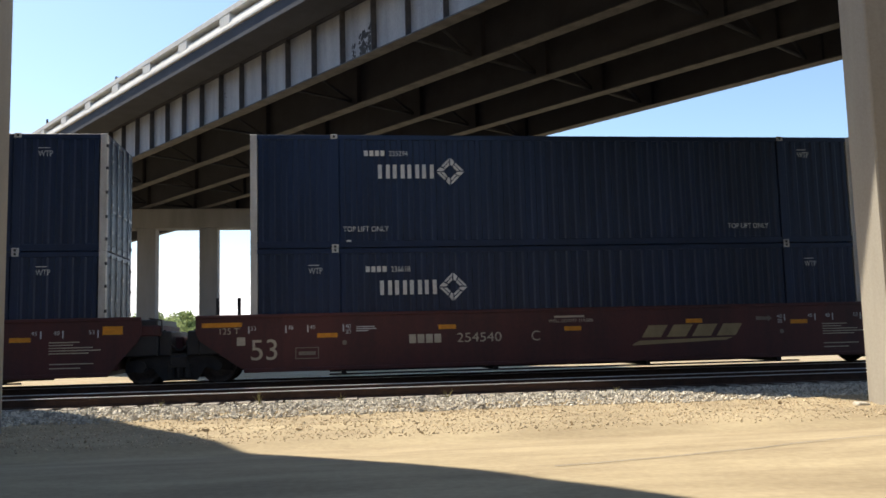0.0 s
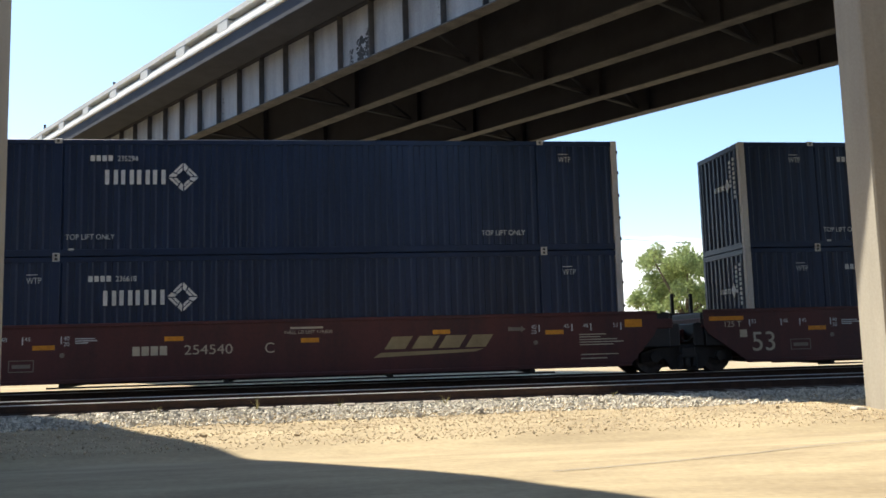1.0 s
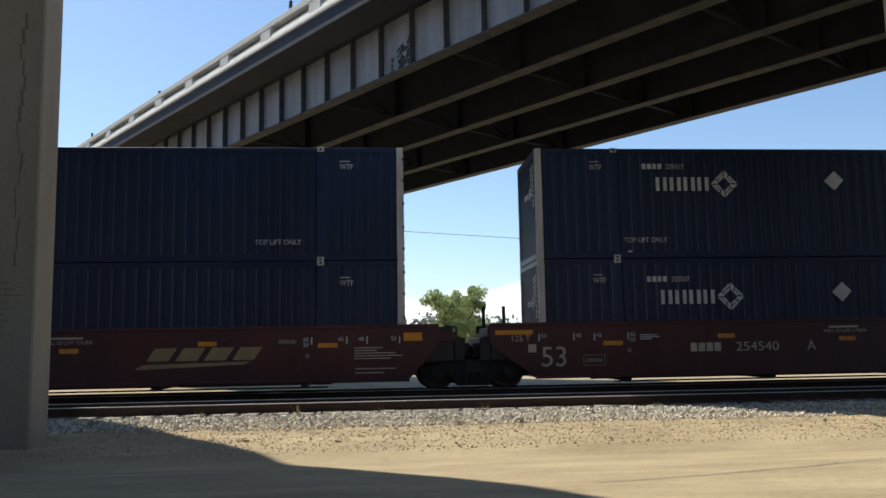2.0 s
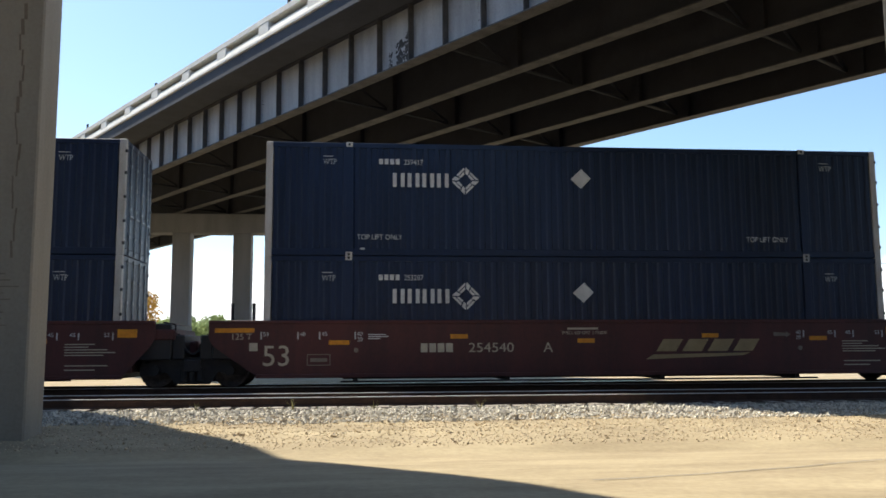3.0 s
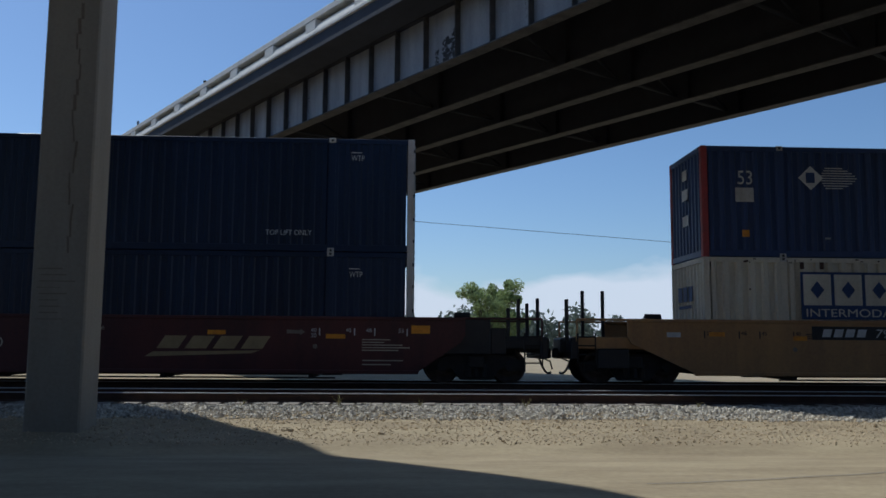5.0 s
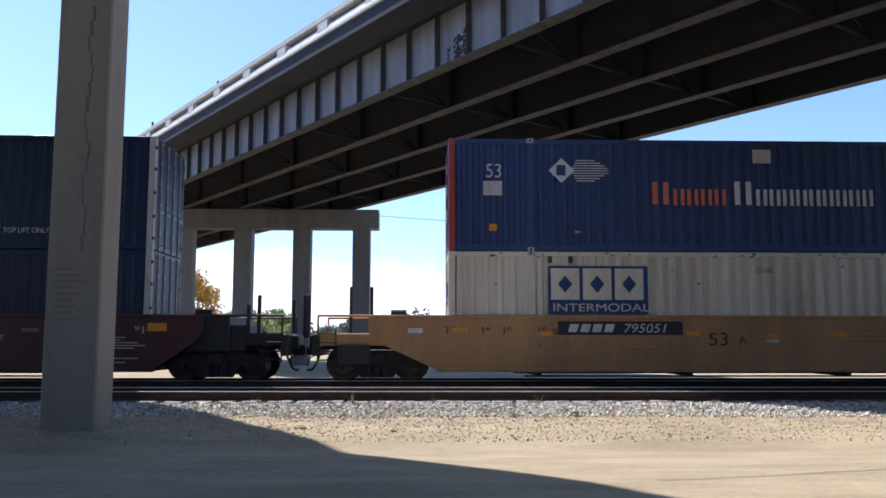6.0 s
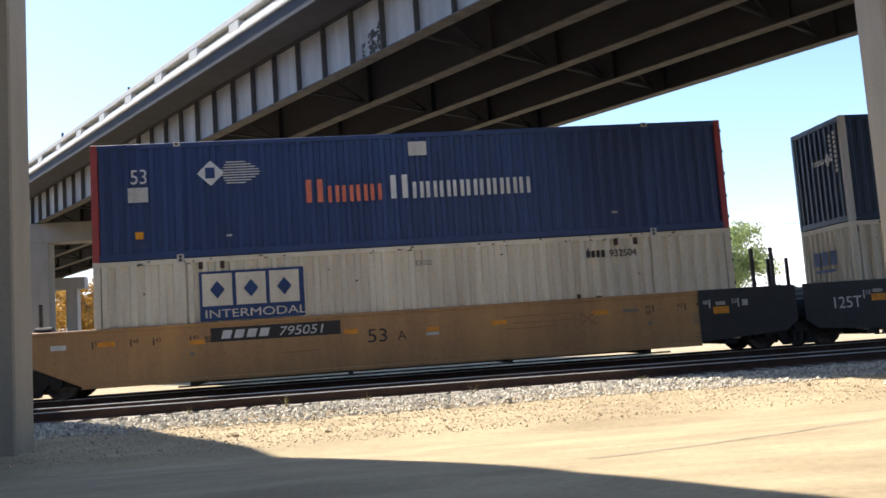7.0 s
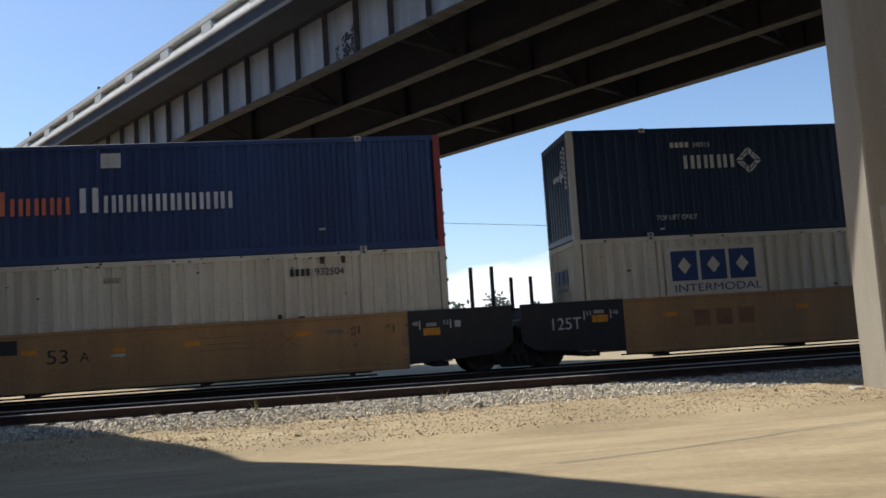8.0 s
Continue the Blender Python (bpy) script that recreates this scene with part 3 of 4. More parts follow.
def wheelset(parent, x, yc):
    prof = [(0.0, 0.1), (0.02, 0.1), (0.03, 0.28), (0.0, 0.36), (0.0, 0.42), (0.1, 0.43), (0.13, 0.46), (0.14, 0.46), (0.14, 0.38), (0.11, 0.34), (0.09, 0.28), (0.1, 0.1)]
    if "wheelset" not in CONTAINER_MESH:
        bm = bmesh.new()
        for s in (-1, 1):
            n = 20
            rings = [[bm.verts.new((r * math.cos(2 * math.pi * k / n), s * (0.83 - y), r * math.sin(2 * math.pi * k / n))) for k in range(n)] for y, r in prof]
            for a, b in zip(rings, rings[1:]):
                for k in range(n):
                    bm.faces.new((a[k], a[(k + 1) % n], b[(k + 1) % n], b[k]))
            for k in range(3):
                t = 2.1 * k
                box(bm, 0.2 * math.cos(t) - 0.03, 0.2 * math.cos(t) + 0.03, s * 0.8 - 0.01, s * 0.8 + 0.02, 0.2 * math.sin(t) - 0.03, 0.2 * math.sin(t) + 0.03)
        rod(bm, (0, -1.0, 0), (0, 1.0, 0), 0.09, 10)
        me = bpy.data.meshes.new("wheelset")
        bmesh.ops.recalc_face_normals(bm, faces=bm.faces)
        bm.to_mesh(me)
        bm.free()
        CONTAINER_MESH["wheelset"] = me
    ob = link("wheelset", CONTAINER_MESH["wheelset"], WHEELSTEEL, parent, "steel wheels on an axle")
    ob.matrix_basis = pose(x, yc, RAIL + 0.43)
    WHEELS.append((ob, x, yc))
    return ob


WHEELS = []


def bogie(car, xc, base=1.75):
    """A two-axle truck centred at xc, with side frames, springs and bolster."""
    yc = TRACKS[1] - FACE
    prof = [(-1.25, 0.52), (-1.25, 0.78), (-0.95, 0.86), (-0.45, 0.98), (0.45, 0.98), (0.95, 0.86), (1.25, 0.78), (1.25, 0.52), (1.0, 0.56), (0.62, 0.62), (0.4, 0.32), (-0.4, 0.32), (-0.62, 0.62), (-1.0, 0.56)]
    bm = bmesh.new()
    for s in (-1, 1):
        prism([(xc + x, z) for x, z in prof], yc + s * 1.0 - 0.09, yc + s * 1.0 + 0.09, bm)
        for k in (-0.2, 0.0, 0.2):
            rod(bm, (xc + k, yc + s * 1.12, 0.4), (xc + k, yc + s * 1.12, 0.72), 0.07, 10)
        for k in (-base / 2, base / 2):
            rod(bm, (xc + k, yc + s * 0.9, RAIL + 0.43), (xc + k, yc + s * 1.2, RAIL + 0.43), 0.13, 12)
    box(bm, xc - 0.2, xc + 0.2, yc - 1.2, yc + 1.2, 0.62, 0.92, bevel=0.03)
    box(bm, xc - 1.0, xc - 0.85, yc - 0.7, yc + 0.7, 0.45, 0.6)
    box(bm, xc + 0.85, xc + 1.0, yc - 0.7, yc + 0.7, 0.45, 0.6)
    t = part("truck_frame", bm, IRON, car, "grimy cast truck frame with springs")
    for k in (-base / 2, base / 2):
        wheelset(t, xc + k, yc)
    return t


def well_car(x0, paint, label, left, right, left_len, right_len, left_paint=None, right_paint=None):
    """A well car. left and right: 'free' end with its own truck and platform, 'joint' shared end, 'jointless' shared end whose truck is on the neighbour."""
    car = thing("well_car", label, "rail car", pose(x0, FACE, 0), "well cars of the train")
    L, W = LEN, WID
    lp_, rp_ = left_paint or paint, right_paint or paint
    a0, a1 = (-1.3, -0.15), (L + 1.3, L + 0.15)
    if left == "free":
        a0 = (-2.0, -0.3)
    if right == "joint":
        a1 = (L + 0.85, L + 0.1)
    cut_l = 1.15 if left_paint else None
    cut_r = L - 1.08 if right_paint else None
    for y in (-0.05, W + 0.0):
        pts = [(a0[0], 1.80), (a0[0], 1.45), (a0[0] + 0.1, 1.25), (a0[1], 0.52), (a1[1], 0.52), (a1[0] - 0.1, 1.25), (a1[0], 1.45), (a1[0], 1.80)]
        if cut_l:
            pts[:4] = [(cut_l, 1.80), (cut_l, 0.52)]
        if cut_r:
            pts[-4:] = [(cut_r, 0.52), (cut_r, 1.80)]
        side = part("side_sill", prism(pts, y, y + 0.045), paint, car)
        l0, l1 = (cut_l or a0[0]), (cut_r or a1[0])
        part("top_chord", boxes((l0, l1, y - 0.03, y + 0.075, 1.78, 1.87), bevel=0.015), paint, side)
        part("bottom_chord", boxes((cut_l or a0[1], cut_r or a1[1], y - 0.03, y + 0.075, 0.46, 0.56), bevel=0.015), paint, side)
        if cut_l:
            s2 = part("end_panel", prism([(-1.58, 1.88), (-1.58, 0.95), (-1.25, 0.7), (cut_l - 0.004, 0.55), (cut_l - 0.004, 1.88)], y - 0.012, y + 0.05), lp_, car, "black end panel")
        if cut_r:
            s2 = part("end_panel", prism([(cut_r + 0.004, 1.88), (cut_r + 0.004, 0.55), (L + 1.25, 0.7), (L + 1.58, 0.95), (L + 1.58, 1.88)], y - 0.012, y + 0.05), rp_, car, "black end panel")
    for k in (0.1, 3.9, 7.9, 11.9, L - 0.45):
        part("cross_member", boxes((k, k + 0.35, 0, W, 0.46, 0.58)), IRON, car)
    for k in (2.2, 6.0, 10.0, 13.6):
        part("floor_strap", boxes((k, k + 0.12, 0.0, W, 0.36, 0.46)), IRON, car)
    for yy in (0.06, W - 0.12):
        part("lower_rail", boxes((1.9, L - 1.9, yy, yy + 0.06, 0.34, 0.38)), IRON, car)
    for side, kind, lng in ((-1, left, left_len), (1, right, right_len)):
        e = 0.0 if side < 0 else L
        X = lambda d: e + side * d
        sp = lp_ if side < 0 else rp_
        part("bulkhead", boxes((min(X(0.12), X(0.3)), max(X(0.12), X(0.3)), 0.05, W - 0.05, 0.6, 1.78), bevel=0.02), sp, car)
        pl = part("end_platform", boxes((min(X(0.3), X(lng)), max(X(0.3), X(lng)), 0.75, W - 0.75, 1.0, 1.38), (min(X(0.3), X(1.3)), max(X(0.3), X(1.3)), 0.0, W, 1.40, 1.66), bevel=0.03), sp if kind != "free" else BLACK, car)
        if kind == "free":
            bogie(car, X(1.6 if paint == MAROON else 1.78), 1.7)
            part("end_sill", boxes((min(X(lng - 0.35), X(lng - 0.15)), max(X(lng - 0.35), X(lng - 0.15)), 0.1, W - 0.1, 0.85, 1.4), bevel=0.03), BLACK, car)
            cp = part("coupler", boxes((min(X(lng - 0.2), X(lng + 0.12)), max(X(lng - 0.2), X(lng + 0.12)), W / 2 - 0.14, W / 2 + 0.14, 0.85, 1.12), bevel=0.04), IRON, car, "knuckle coupler")
            hose = bmesh.new()
            last = None
            for k in range(13):
                u = k / 12
                p = (X(lng - 0.3 + 0.34 * u), 0.75, 0.98 - 0.5 * math.sin(math.pi * 0.62 * u) ** 0.8)
                if last:
                    rod(hose, last, p, 0.03, 6)
                last = p
            part("air_hose", hose, IRON, cp, "hanging brake hose")
            lever = rod(rod(bmesh.new(), (X(lng - 0.1), 0.1, 0.8), (X(lng - 0.1), 1.1, 0.85), 0.02, 6), (X(lng - 0.1), 0.1, 0.8), (X(lng - 0.05), 0.08, 0.6), 0.02, 6)
            part("uncoupling_lever", lever, IRON, cp)
            cyl = rod(bmesh.new(), (X(1.05), 0.3, 1.9), (X(1.45), 0.3, 1.9), 0.11, 12)
            part("brake_valve", cyl, IRON, car)
            if paint == YELLOW:
                part("equipment_box", boxes((X(2.75), X(1.95), -0.02, 0.2, 0.62, 1.12), bevel=0.03), BLACK, car, "black equipment box above the truck")
            if paint == MAROON:
                part("end_body", boxes((min(X(0.3), X(1.95)), max(X(0.3), X(1.95)), 0.06, W - 0.06, 0.95, 1.84), (min(X(1.95), X(2.35)), max(X(1.95), X(2.35)), 0.1, W - 0.1, 0.95, 1.62), bevel=0.03), BLACK, car, "dark end bulkhead housing")
            part("end_deck", boxes((min(X(1.3), X(lng - 0.2)), max(X(1.3), X(lng - 0.2)), 0.12, W - 0.12, 1.1, 1.42), bevel=0.03), BLACK if paint == MAROON else YELLOW, car, "dark end deck" if paint == MAROON else "yellow end deck")
            for yy in (0.08, W - 0.08):
                hr = bmesh.new()
                rod(hr, (X(1.3), yy, 1.85), (X(lng - 0.3), yy, 1.85), 0.03, 6)
                rod(hr, (X(1.3), yy, 1.4), (X(1.3), yy, 1.86), 0.03, 6)
                rod(hr, (X(lng - 0.3), yy, 1.3), (X(lng - 0.3), yy, 1.86), 0.03, 6)
                part("hand_rail", hr, sp, car)
            ladder = part("ladder", rod(bmesh.new(), (X(lng - 0.75), 0.02, 0.7), (X(lng - 0.75), 0.02, 1.5), 0.02, 6), IRON, car)
            part("stile", rod(bmesh.new(), (X(lng - 0.3), 0.02, 0.7), (X(lng - 0.3), 0.02, 1.5), 0.02, 6), IRON, ladder)
            for k in range(4):
                part("rung", rod(bmesh.new(), (X(lng - 0.75), 0.02, 0.75 + 0.22 * k), (X(lng - 0.3), 0.02, 0.75 + 0.22 * k), 0.018, 6), IRON, ladder)
            part("brake_cylinder", rod(bmesh.new(), (X(0.55), 0.35, 1.5), (X(1.15), 0.35, 1.5), 0.16, 12), IRON, car)
            part("air_reservoir", rod(bmesh.new(), (X(2.2), 0.5, 1.05), (X(2.6), 0.5, 1.05), 0.12, 12), IRON, car)
        else:
            part("end_body", boxes((min(X(0.3), X(1.22)), max(X(0.3), X(1.22)), 0.03, W - 0.03, 0.92, 1.8), (min(X(1.22), X(1.52)), max(X(1.22), X(1.52)), 0.12, W - 0.12, 0.92, 1.52), bevel=0.03), BLACK, car, "dark end housing over the shared truck")
            gr = rod(rod(bmesh.new(), (X(1.3), 0.1, 1.5), (X(1.3), 0.1, 1.78), 0.02, 6), (X(1.3), 0.1, 1.78), (X(1.0), 0.1, 1.83), 0.02, 6)
            part("grab_iron", gr, IRON, car)
            hose = bmesh.new()
            for k in range(6):
                u, v = k / 6, (k + 1) / 6
                rod(hose, (X(1.35 + 0.36 * u), 0.2, 1.55 - 0.5 * math.sin(math.pi * u * 0.5)), (X(1.35 + 0.36 * v), 0.2, 1.55 - 0.5 * math.sin(math.pi * v * 0.5)), 0.026, 6)
            part("air_hose", hose, IRON, car, "sagging brake hose")
        if kind == "joint":
            bogie(car, X(lng), 1.8)
            part("articulation", boxes((min(X(lng - 0.5), X(lng + 0.5)), max(X(lng - 0.5), X(lng + 0.5)), W / 2 - 0.3, W / 2 + 0.3, 0.8, 1.3), bevel=0.05), IRON, car, "articulated joint casting")
        posts = POSTS[(kind, paint.name)]
        for d, yy, top in posts:
            part("guide_post", boxes((X(d) - 0.045, X(d) + 0.045, yy - 0.045, yy + 0.045, 1.3, top), bevel=0.01), BLACK, car, "upright dark guide post")
    for x, z, w in ((0.28, 1.5, 0.4), (2.42, 1.41, 0.36), (6.12, 1.42, 0.34), (9.83, 1.4, 0.4), (12.45, 1.48, 0.44)) if paint == YELLOW else ((1.86, 1.32, 0.5), (4.84, 1.46, 0.44), (8.08, 1.34, 0.44), (11.34, 1.46, 0.44), (14.25, 1.38, 0.48)):
        part("reflector", boxes((x - w / 2, x + w / 2, -0.058, -0.05, z - 0.055, z + 0.055)), AMBER, car, "amber reflector strip")
    MOVERS.append(car)
    return car


POSTS = {
    ("free", "maroon_car_paint"): [(2.4, 0.15, 2.12), (2.66, 0.15, 2.36), (3.2, 2.4, 2.35), (3.5, 2.4, 2.5)],
    ("free", "yellow_car_paint"): [(3.5, 0.15, 2.36), (2.62, 2.4, 2.72), (2.05, 2.4, 2.72)],
    ("joint", "maroon_car_paint"): [],
    ("joint", "yellow_car_paint"): [(0.65, 0.3, 2.92), (1.2, 0.3, 2.92)],
    ("jointless", "maroon_car_paint"): [(1.1, 2.45, 2.42), (0.53, 2.45, 2.42)],
    ("jointless", "yellow_car_paint"): [(0.65, 2.4, 2.75), (1.22, 2.4, 2.75)],
}


def small_marks(car, mat):
    """Length marks: a bar with its number, the number outward of the bar at the far end."""
    for x, t in ((-0.05, "53"), (0.84, "48"), (1.37, "45"), (2.24, "40")):
        plates("position_mark", [rect(x, 1.4, x + 0.03, 1.58)], mat, car, -0.05)
        text(t, 0.1, x + 0.06, 1.48, mat, car, -0.054)
    for x, t in ((13.84, "40"), (14.7, "45"), (15.2, "48"), (16.0, "53")):
        plates("position_mark", [rect(x, 1.4, x + 0.03, 1.58)], mat, car, -0.05)
        text(t, 0.1, x - 0.2, 1.48, mat, car, -0.054)
    text("20", 0.1, 2.3, 1.35, mat, car, -0.054)
    text("20", 0.1, 13.64, 1.35, mat, car, -0.054)
    for k, w in enumerate((0.3, 0.5, 0.45)):
        plates("stencil_line", [rect(2.57, 1.40 + 0.05 * k, 2.57 + w, 1.425 + 0.05 * k)], mat, car, -0.05)
    plates("stencil_arrow", [[(13.05, 1.44), (13.38, 1.44), (13.38, 1.4), (13.5, 1.48), (13.38, 1.56), (13.38, 1.52), (13.05, 1.54)]], STAIN, car, -0.05, label="faded arrow stencil")
    for k, w in enumerate((0.7, 0.55, 1.0, 1.18, 0.9)):
        plates("stencil_line", [rect(14.9, 1.29 - 0.065 * k, 14.9 + w, 1.315 - 0.065 * k)], STAIN if mat == DARKMARK else CREAMMARK, car, -0.05)
    for k, w in enumerate((1.0, 0.7)):
        plates("stencil_line", [rect(14.92, 0.78 - 0.1 * k, 14.92 + w, 0.805 - 0.1 * k)], STAIN if mat == DARKMARK else CREAMMARK, car, -0.05)
    for x in (2.28, 13.75):
        plates("round_stencil", [[(x + 0.06 * math.cos(math.pi * k / 5), 1.13 + 0.06 * math.sin(math.pi * k / 5)) for k in range(10)]], STAIN, car, -0.05)


def maroon_markings(car, letter):
    small_marks(car, WHITE)
    text("53", 0.5, -0.02, 0.76, CREAMMARK, car, -0.054, 1.0)
    plates("reporting_mark", [rect(3.88 + 0.21 * i, 1.07, 4.05 + 0.21 * i, 1.29) for i in range(4)], CREAMMARK, car, -0.05, "owner code as plain bars")
    text("254540", 0.23, 5.07, 1.07, CREAMMARK, car, -0.054, 1.18)
    text(letter, 0.25, 6.98, 1.06, CREAMMARK, car, -0.054)
    plates("stencil_line", [rect(7.6, 1.62, 8.4, 1.67)], CREAMMARK, car, -0.05)
    plates("stencil_box", ring(1.08, 0.76, 1.65, 1.04, 0.02), STAIN, car, -0.05, "faint stencilled box")
    plates("stencil_line", [rect(1.16, 0.85, 1.57, 0.94)], STAIN, car, -0.05)
    text("125 T", 0.15, -0.77, 1.4, CREAMMARK, car, -0.054)
    part("reflector", boxes((-1.15, -0.2, -0.058, -0.05, 1.57, 1.68)), AMBER, car, "long amber reflector strip")
    part("reflector", boxes((16.12, 16.58, -0.058, -0.05, 1.46, 1.66)), AMBER, car, "amber reflector panel")
    text("WELL LD LMT 119,800", 0.085, 7.45, 1.5, CREAMMARK, car, -0.054, 1.0)
    rows = [rect(9.9 + 0.68 * i, 1.06, 10.42 + 0.68 * i, 1.37, 0.2) for i in range(4)]
    rows.append([(9.62, 0.86), (12.2, 0.95), (12.4, 1.02), (9.82, 0.98)])
    plates("company_mark", rows, GOLDMARK, car, -0.05, "slanted pale company emblem of plain bars")
    plates("placard", [rect(-0.32, 1.12, -0.12, 1.32)], CREAMMARK, car, -0.05)


X1, X2, X3, X4 = -1.909, 17.66, 41.2, 60.74
X0 = X1 - 19.57
car_a = well_car(X0, MAROON, "dark maroon double-stack well car with white stencils", "joint", "joint", 1.71, 1.71)
maroon_markings(car_a, "B")
car_b = well_car(X1, MAROON, "dark maroon double-stack well car with white stencils", "jointless", "joint", 1.6, 1.71)
maroon_markings(car_b, "C")
car_c = well_car(X2, MAROON, "dark maroon double-stack well car with a free coupler end", "jointless", "free", 1.6, 3.55)
maroon_markings(car_c, "A")
car_d = well_car(X3, YELLOW, "yellow double-stack well car with black number board and end panel", "free", "joint", 3.55, 1.71, right_paint=BLACK)
car_e = well_car(X4, YELLOW, "yellow double-stack well car with black end panel", "jointless", "jointless", 1.6, 1.6, left_paint=BLACK)

small_marks(car_d, DARKMARK)
for x, z, w in ((9.9, 1.5, 1.9), (10.1, 1.34, 1.7), (9.95, 1.2, 1.4), (4.4, 1.0, 0.9)):
    plates("scrape", [[(x, z), (x + w, z + 0.012), (x + w * 0.96, z + 0.03), (x + 0.1, z + 0.022)]], STAINRED, car_d, -0.05, label="long brown scrape")
for s_ in (-1, 1):
    plates("crossed_mark", [[(12.1 - s_ * 0.2, 1.2), (12.15 - s_ * 0.2, 1.2), (12.15 + s_ * 0.2, 1.5), (12.1 + s_ * 0.2, 1.5)]], STAINRED, car_d, -0.05 - 0.004 * (s_ + 1), label="brown crossed mark")
part("placard", boxes((7.98, 8.3, -0.058, -0.05, 1.2, 1.27)), OFFWHITE, car_d, "small pale placard")
part("reflector_holder", boxes((8.0, 8.3, -0.062, -0.05, 1.3, 1.4)), AMBER, car_d, "amber reflector strip")
plates("number_board", [rect(2.73, 1.38, 5.87, 1.72)], DARKMARK, car_d, -0.05, "black number board")
plates("reporting_mark", [rect(2.98 + 0.3 * i, 1.45, 3.2 + 0.3 * i, 1.65, 0.06) for i in range(4)], WHITE, car_d, -0.055, "owner code as plain bars")
text("795051", 0.22, 4.35, 1.44, WHITE, car_d, -0.06, 1.2, 0.2)
text("53", 0.33, 6.5, 1.12, DARKMARK, car_d, -0.054, 1.15)
text("A", 0.22, 7.27, 1.14, DARKMARK, car_d, -0.054)
text("125T", 0.3, -0.85, 1.18, WHITE, car_e, -0.066, 0.95)
plates("company_mark", [rect(3.05 + 0.62 * i, 1.06, 3.5 + 0.62 * i, 1.48) for i in range(3)], STAINRED, car_e, -0.05, "faded dark red company bars")
part("reflector", boxes((0.29, 0.71, -0.075, -0.066, 1.32, 1.5)), AMBER, car_e, "amber reflector panel")
part("reflector", boxes((LEN - 0.7, LEN - 0.28, -0.075, -0.066, 1.25, 1.43)), AMBER, car_d, "amber reflector panel")
for car, rows in ((car_d, ((LEN - 0.98, "48", 0.18), (LEN - 0.2, "53", 0.18))), (car_e, ((0.13, "53", -0.06), (0.84, "48", -0.06)))):
    for x, t, bar in rows:
        text(t, 0.11, x, 1.5, WHITE, car, -0.066)
        plates("position_mark", [rect(x + bar, 1.4, x + bar + 0.03, 1.62)], WHITE, car, -0.062)
part("placard", boxes((LEN + 0.1, LEN + 0.25, -0.07, -0.062, 1.42, 1.58)), OFFWHITE, car_d, "small pale placard")
part("placard", boxes((LEN - 0.62, LEN - 0.36, -0.07, -0.062, 1.47, 1.56)), PATCHPAINT, car_d, "small faded placard")
part("placard", boxes((0.34, 0.62, -0.07, -0.062, 1.54, 1.63)), PATCHPAINT, car_e, "small faded placard")
part("placard", boxes((-1.9 + 0.9, -1.55 + 0.9, -0.06, -0.05, 1.42, 1.54)), WHITE, car_d)

for x0, lo_no, up_no, patch in ((X0, "241170", "238405", None), (X1, "236618", "235294", None), (X2, "253207", "259417", 8.05)):
    for z, num, low in ((Z_LOW, lo_no, True), (Z_TOP, up_no, False)):
        c = container(NAVY, OFFWHITE, OFFWHITE, x0, z, "dark navy corrugated container with white end frame" + (" and white patch" if patch else ""))
        if x0 != X0:
            navy_markings(c, num, low, patch, low or x0 == X2)
        else:
            text("WTP", 0.145, 14.55, 2.33, WHITE, c, wide=0.75)
            plates("placard_line", [rect(14.55, 2.53, 14.81, 2.55)], WHITE, c)
            if not low:
                text("TOP LIFT ONLY", 0.13, 12.45, 0.42, WHITE, c, wide=0.88)
        navy_front(c)


def rust_spots(c, seed, count):
    """Small chips and runs of rust along the rails of a container side."""
    rnd = random.Random(seed)
    rows = []
    for _ in range(count):
        x = rnd.uniform(0.3, LEN - 0.3)
        z = rnd.choice((rnd.uniform(2.74, 2.86), rnd.uniform(2.74, 2.86), rnd.uniform(1.1, 2.6)))
        w, h = rnd.uniform(0.02, 0.12), rnd.uniform(0.015, 0.06)
        rows.append([(x, z), (x + w, z + rnd.uniform(-0.01, 0.01)), (x + w * rnd.uniform(0.6, 1), z + h), (x + w * rnd.uniform(0, 0.3), z + h * 0.8)])
    for pts in rows:
        part("rust_spot", prism(pts, -0.007, -0.004), RAILSTEEL, c)


def csx_box(c, panel):
    """The blue and white company panel of the cream containers."""
    z0, z1, x0, x1 = 1.32, 2.53, 2.5, 5.03
    if panel:
        plates("logo_panel", [rect(x0, z0, x1, z1)], LOGOBLUE, c, label="blue company panel")
        mark, yy = CREAM, -0.017
    else:
        plates("logo_panel", [rect(x0 - 0.1, z0 - 0.05, x1 + 0.15, z1 + 0.05)], CREAM, c, label="smooth cream panel")
        mark, yy = LOGOBLUE, -0.017
    rows = []
    for i in range(3):
        a = x0 + 0.07 + 0.81 * i
        rows.append(rect(a, z0 + 0.36, a + 0.72, z1 - 0.06))
    plates("wordmark", rows, mark, c, yy, "company wordmark of plain blocks")
    cz = (z0 + z1) / 2 + 0.15
    plates("wordmark_core", [[(x0 + 0.25 + 0.81 * i, cz), (x0 + 0.43 + 0.81 * i, cz - 0.22), (x0 + 0.61 + 0.81 * i, cz), (x0 + 0.43 + 0.81 * i, cz + 0.22)] for i in range(3)], LOGOBLUE if panel else CREAM, c, yy - 0.005, "small diamonds inside the blocks")
    rust_spots(c, 5 if panel else 6, 46)
    text("INTERMODAL", 0.2, x0 + 0.1, z0 + 0.07, mark, c, yy - 0.002, 1.38)


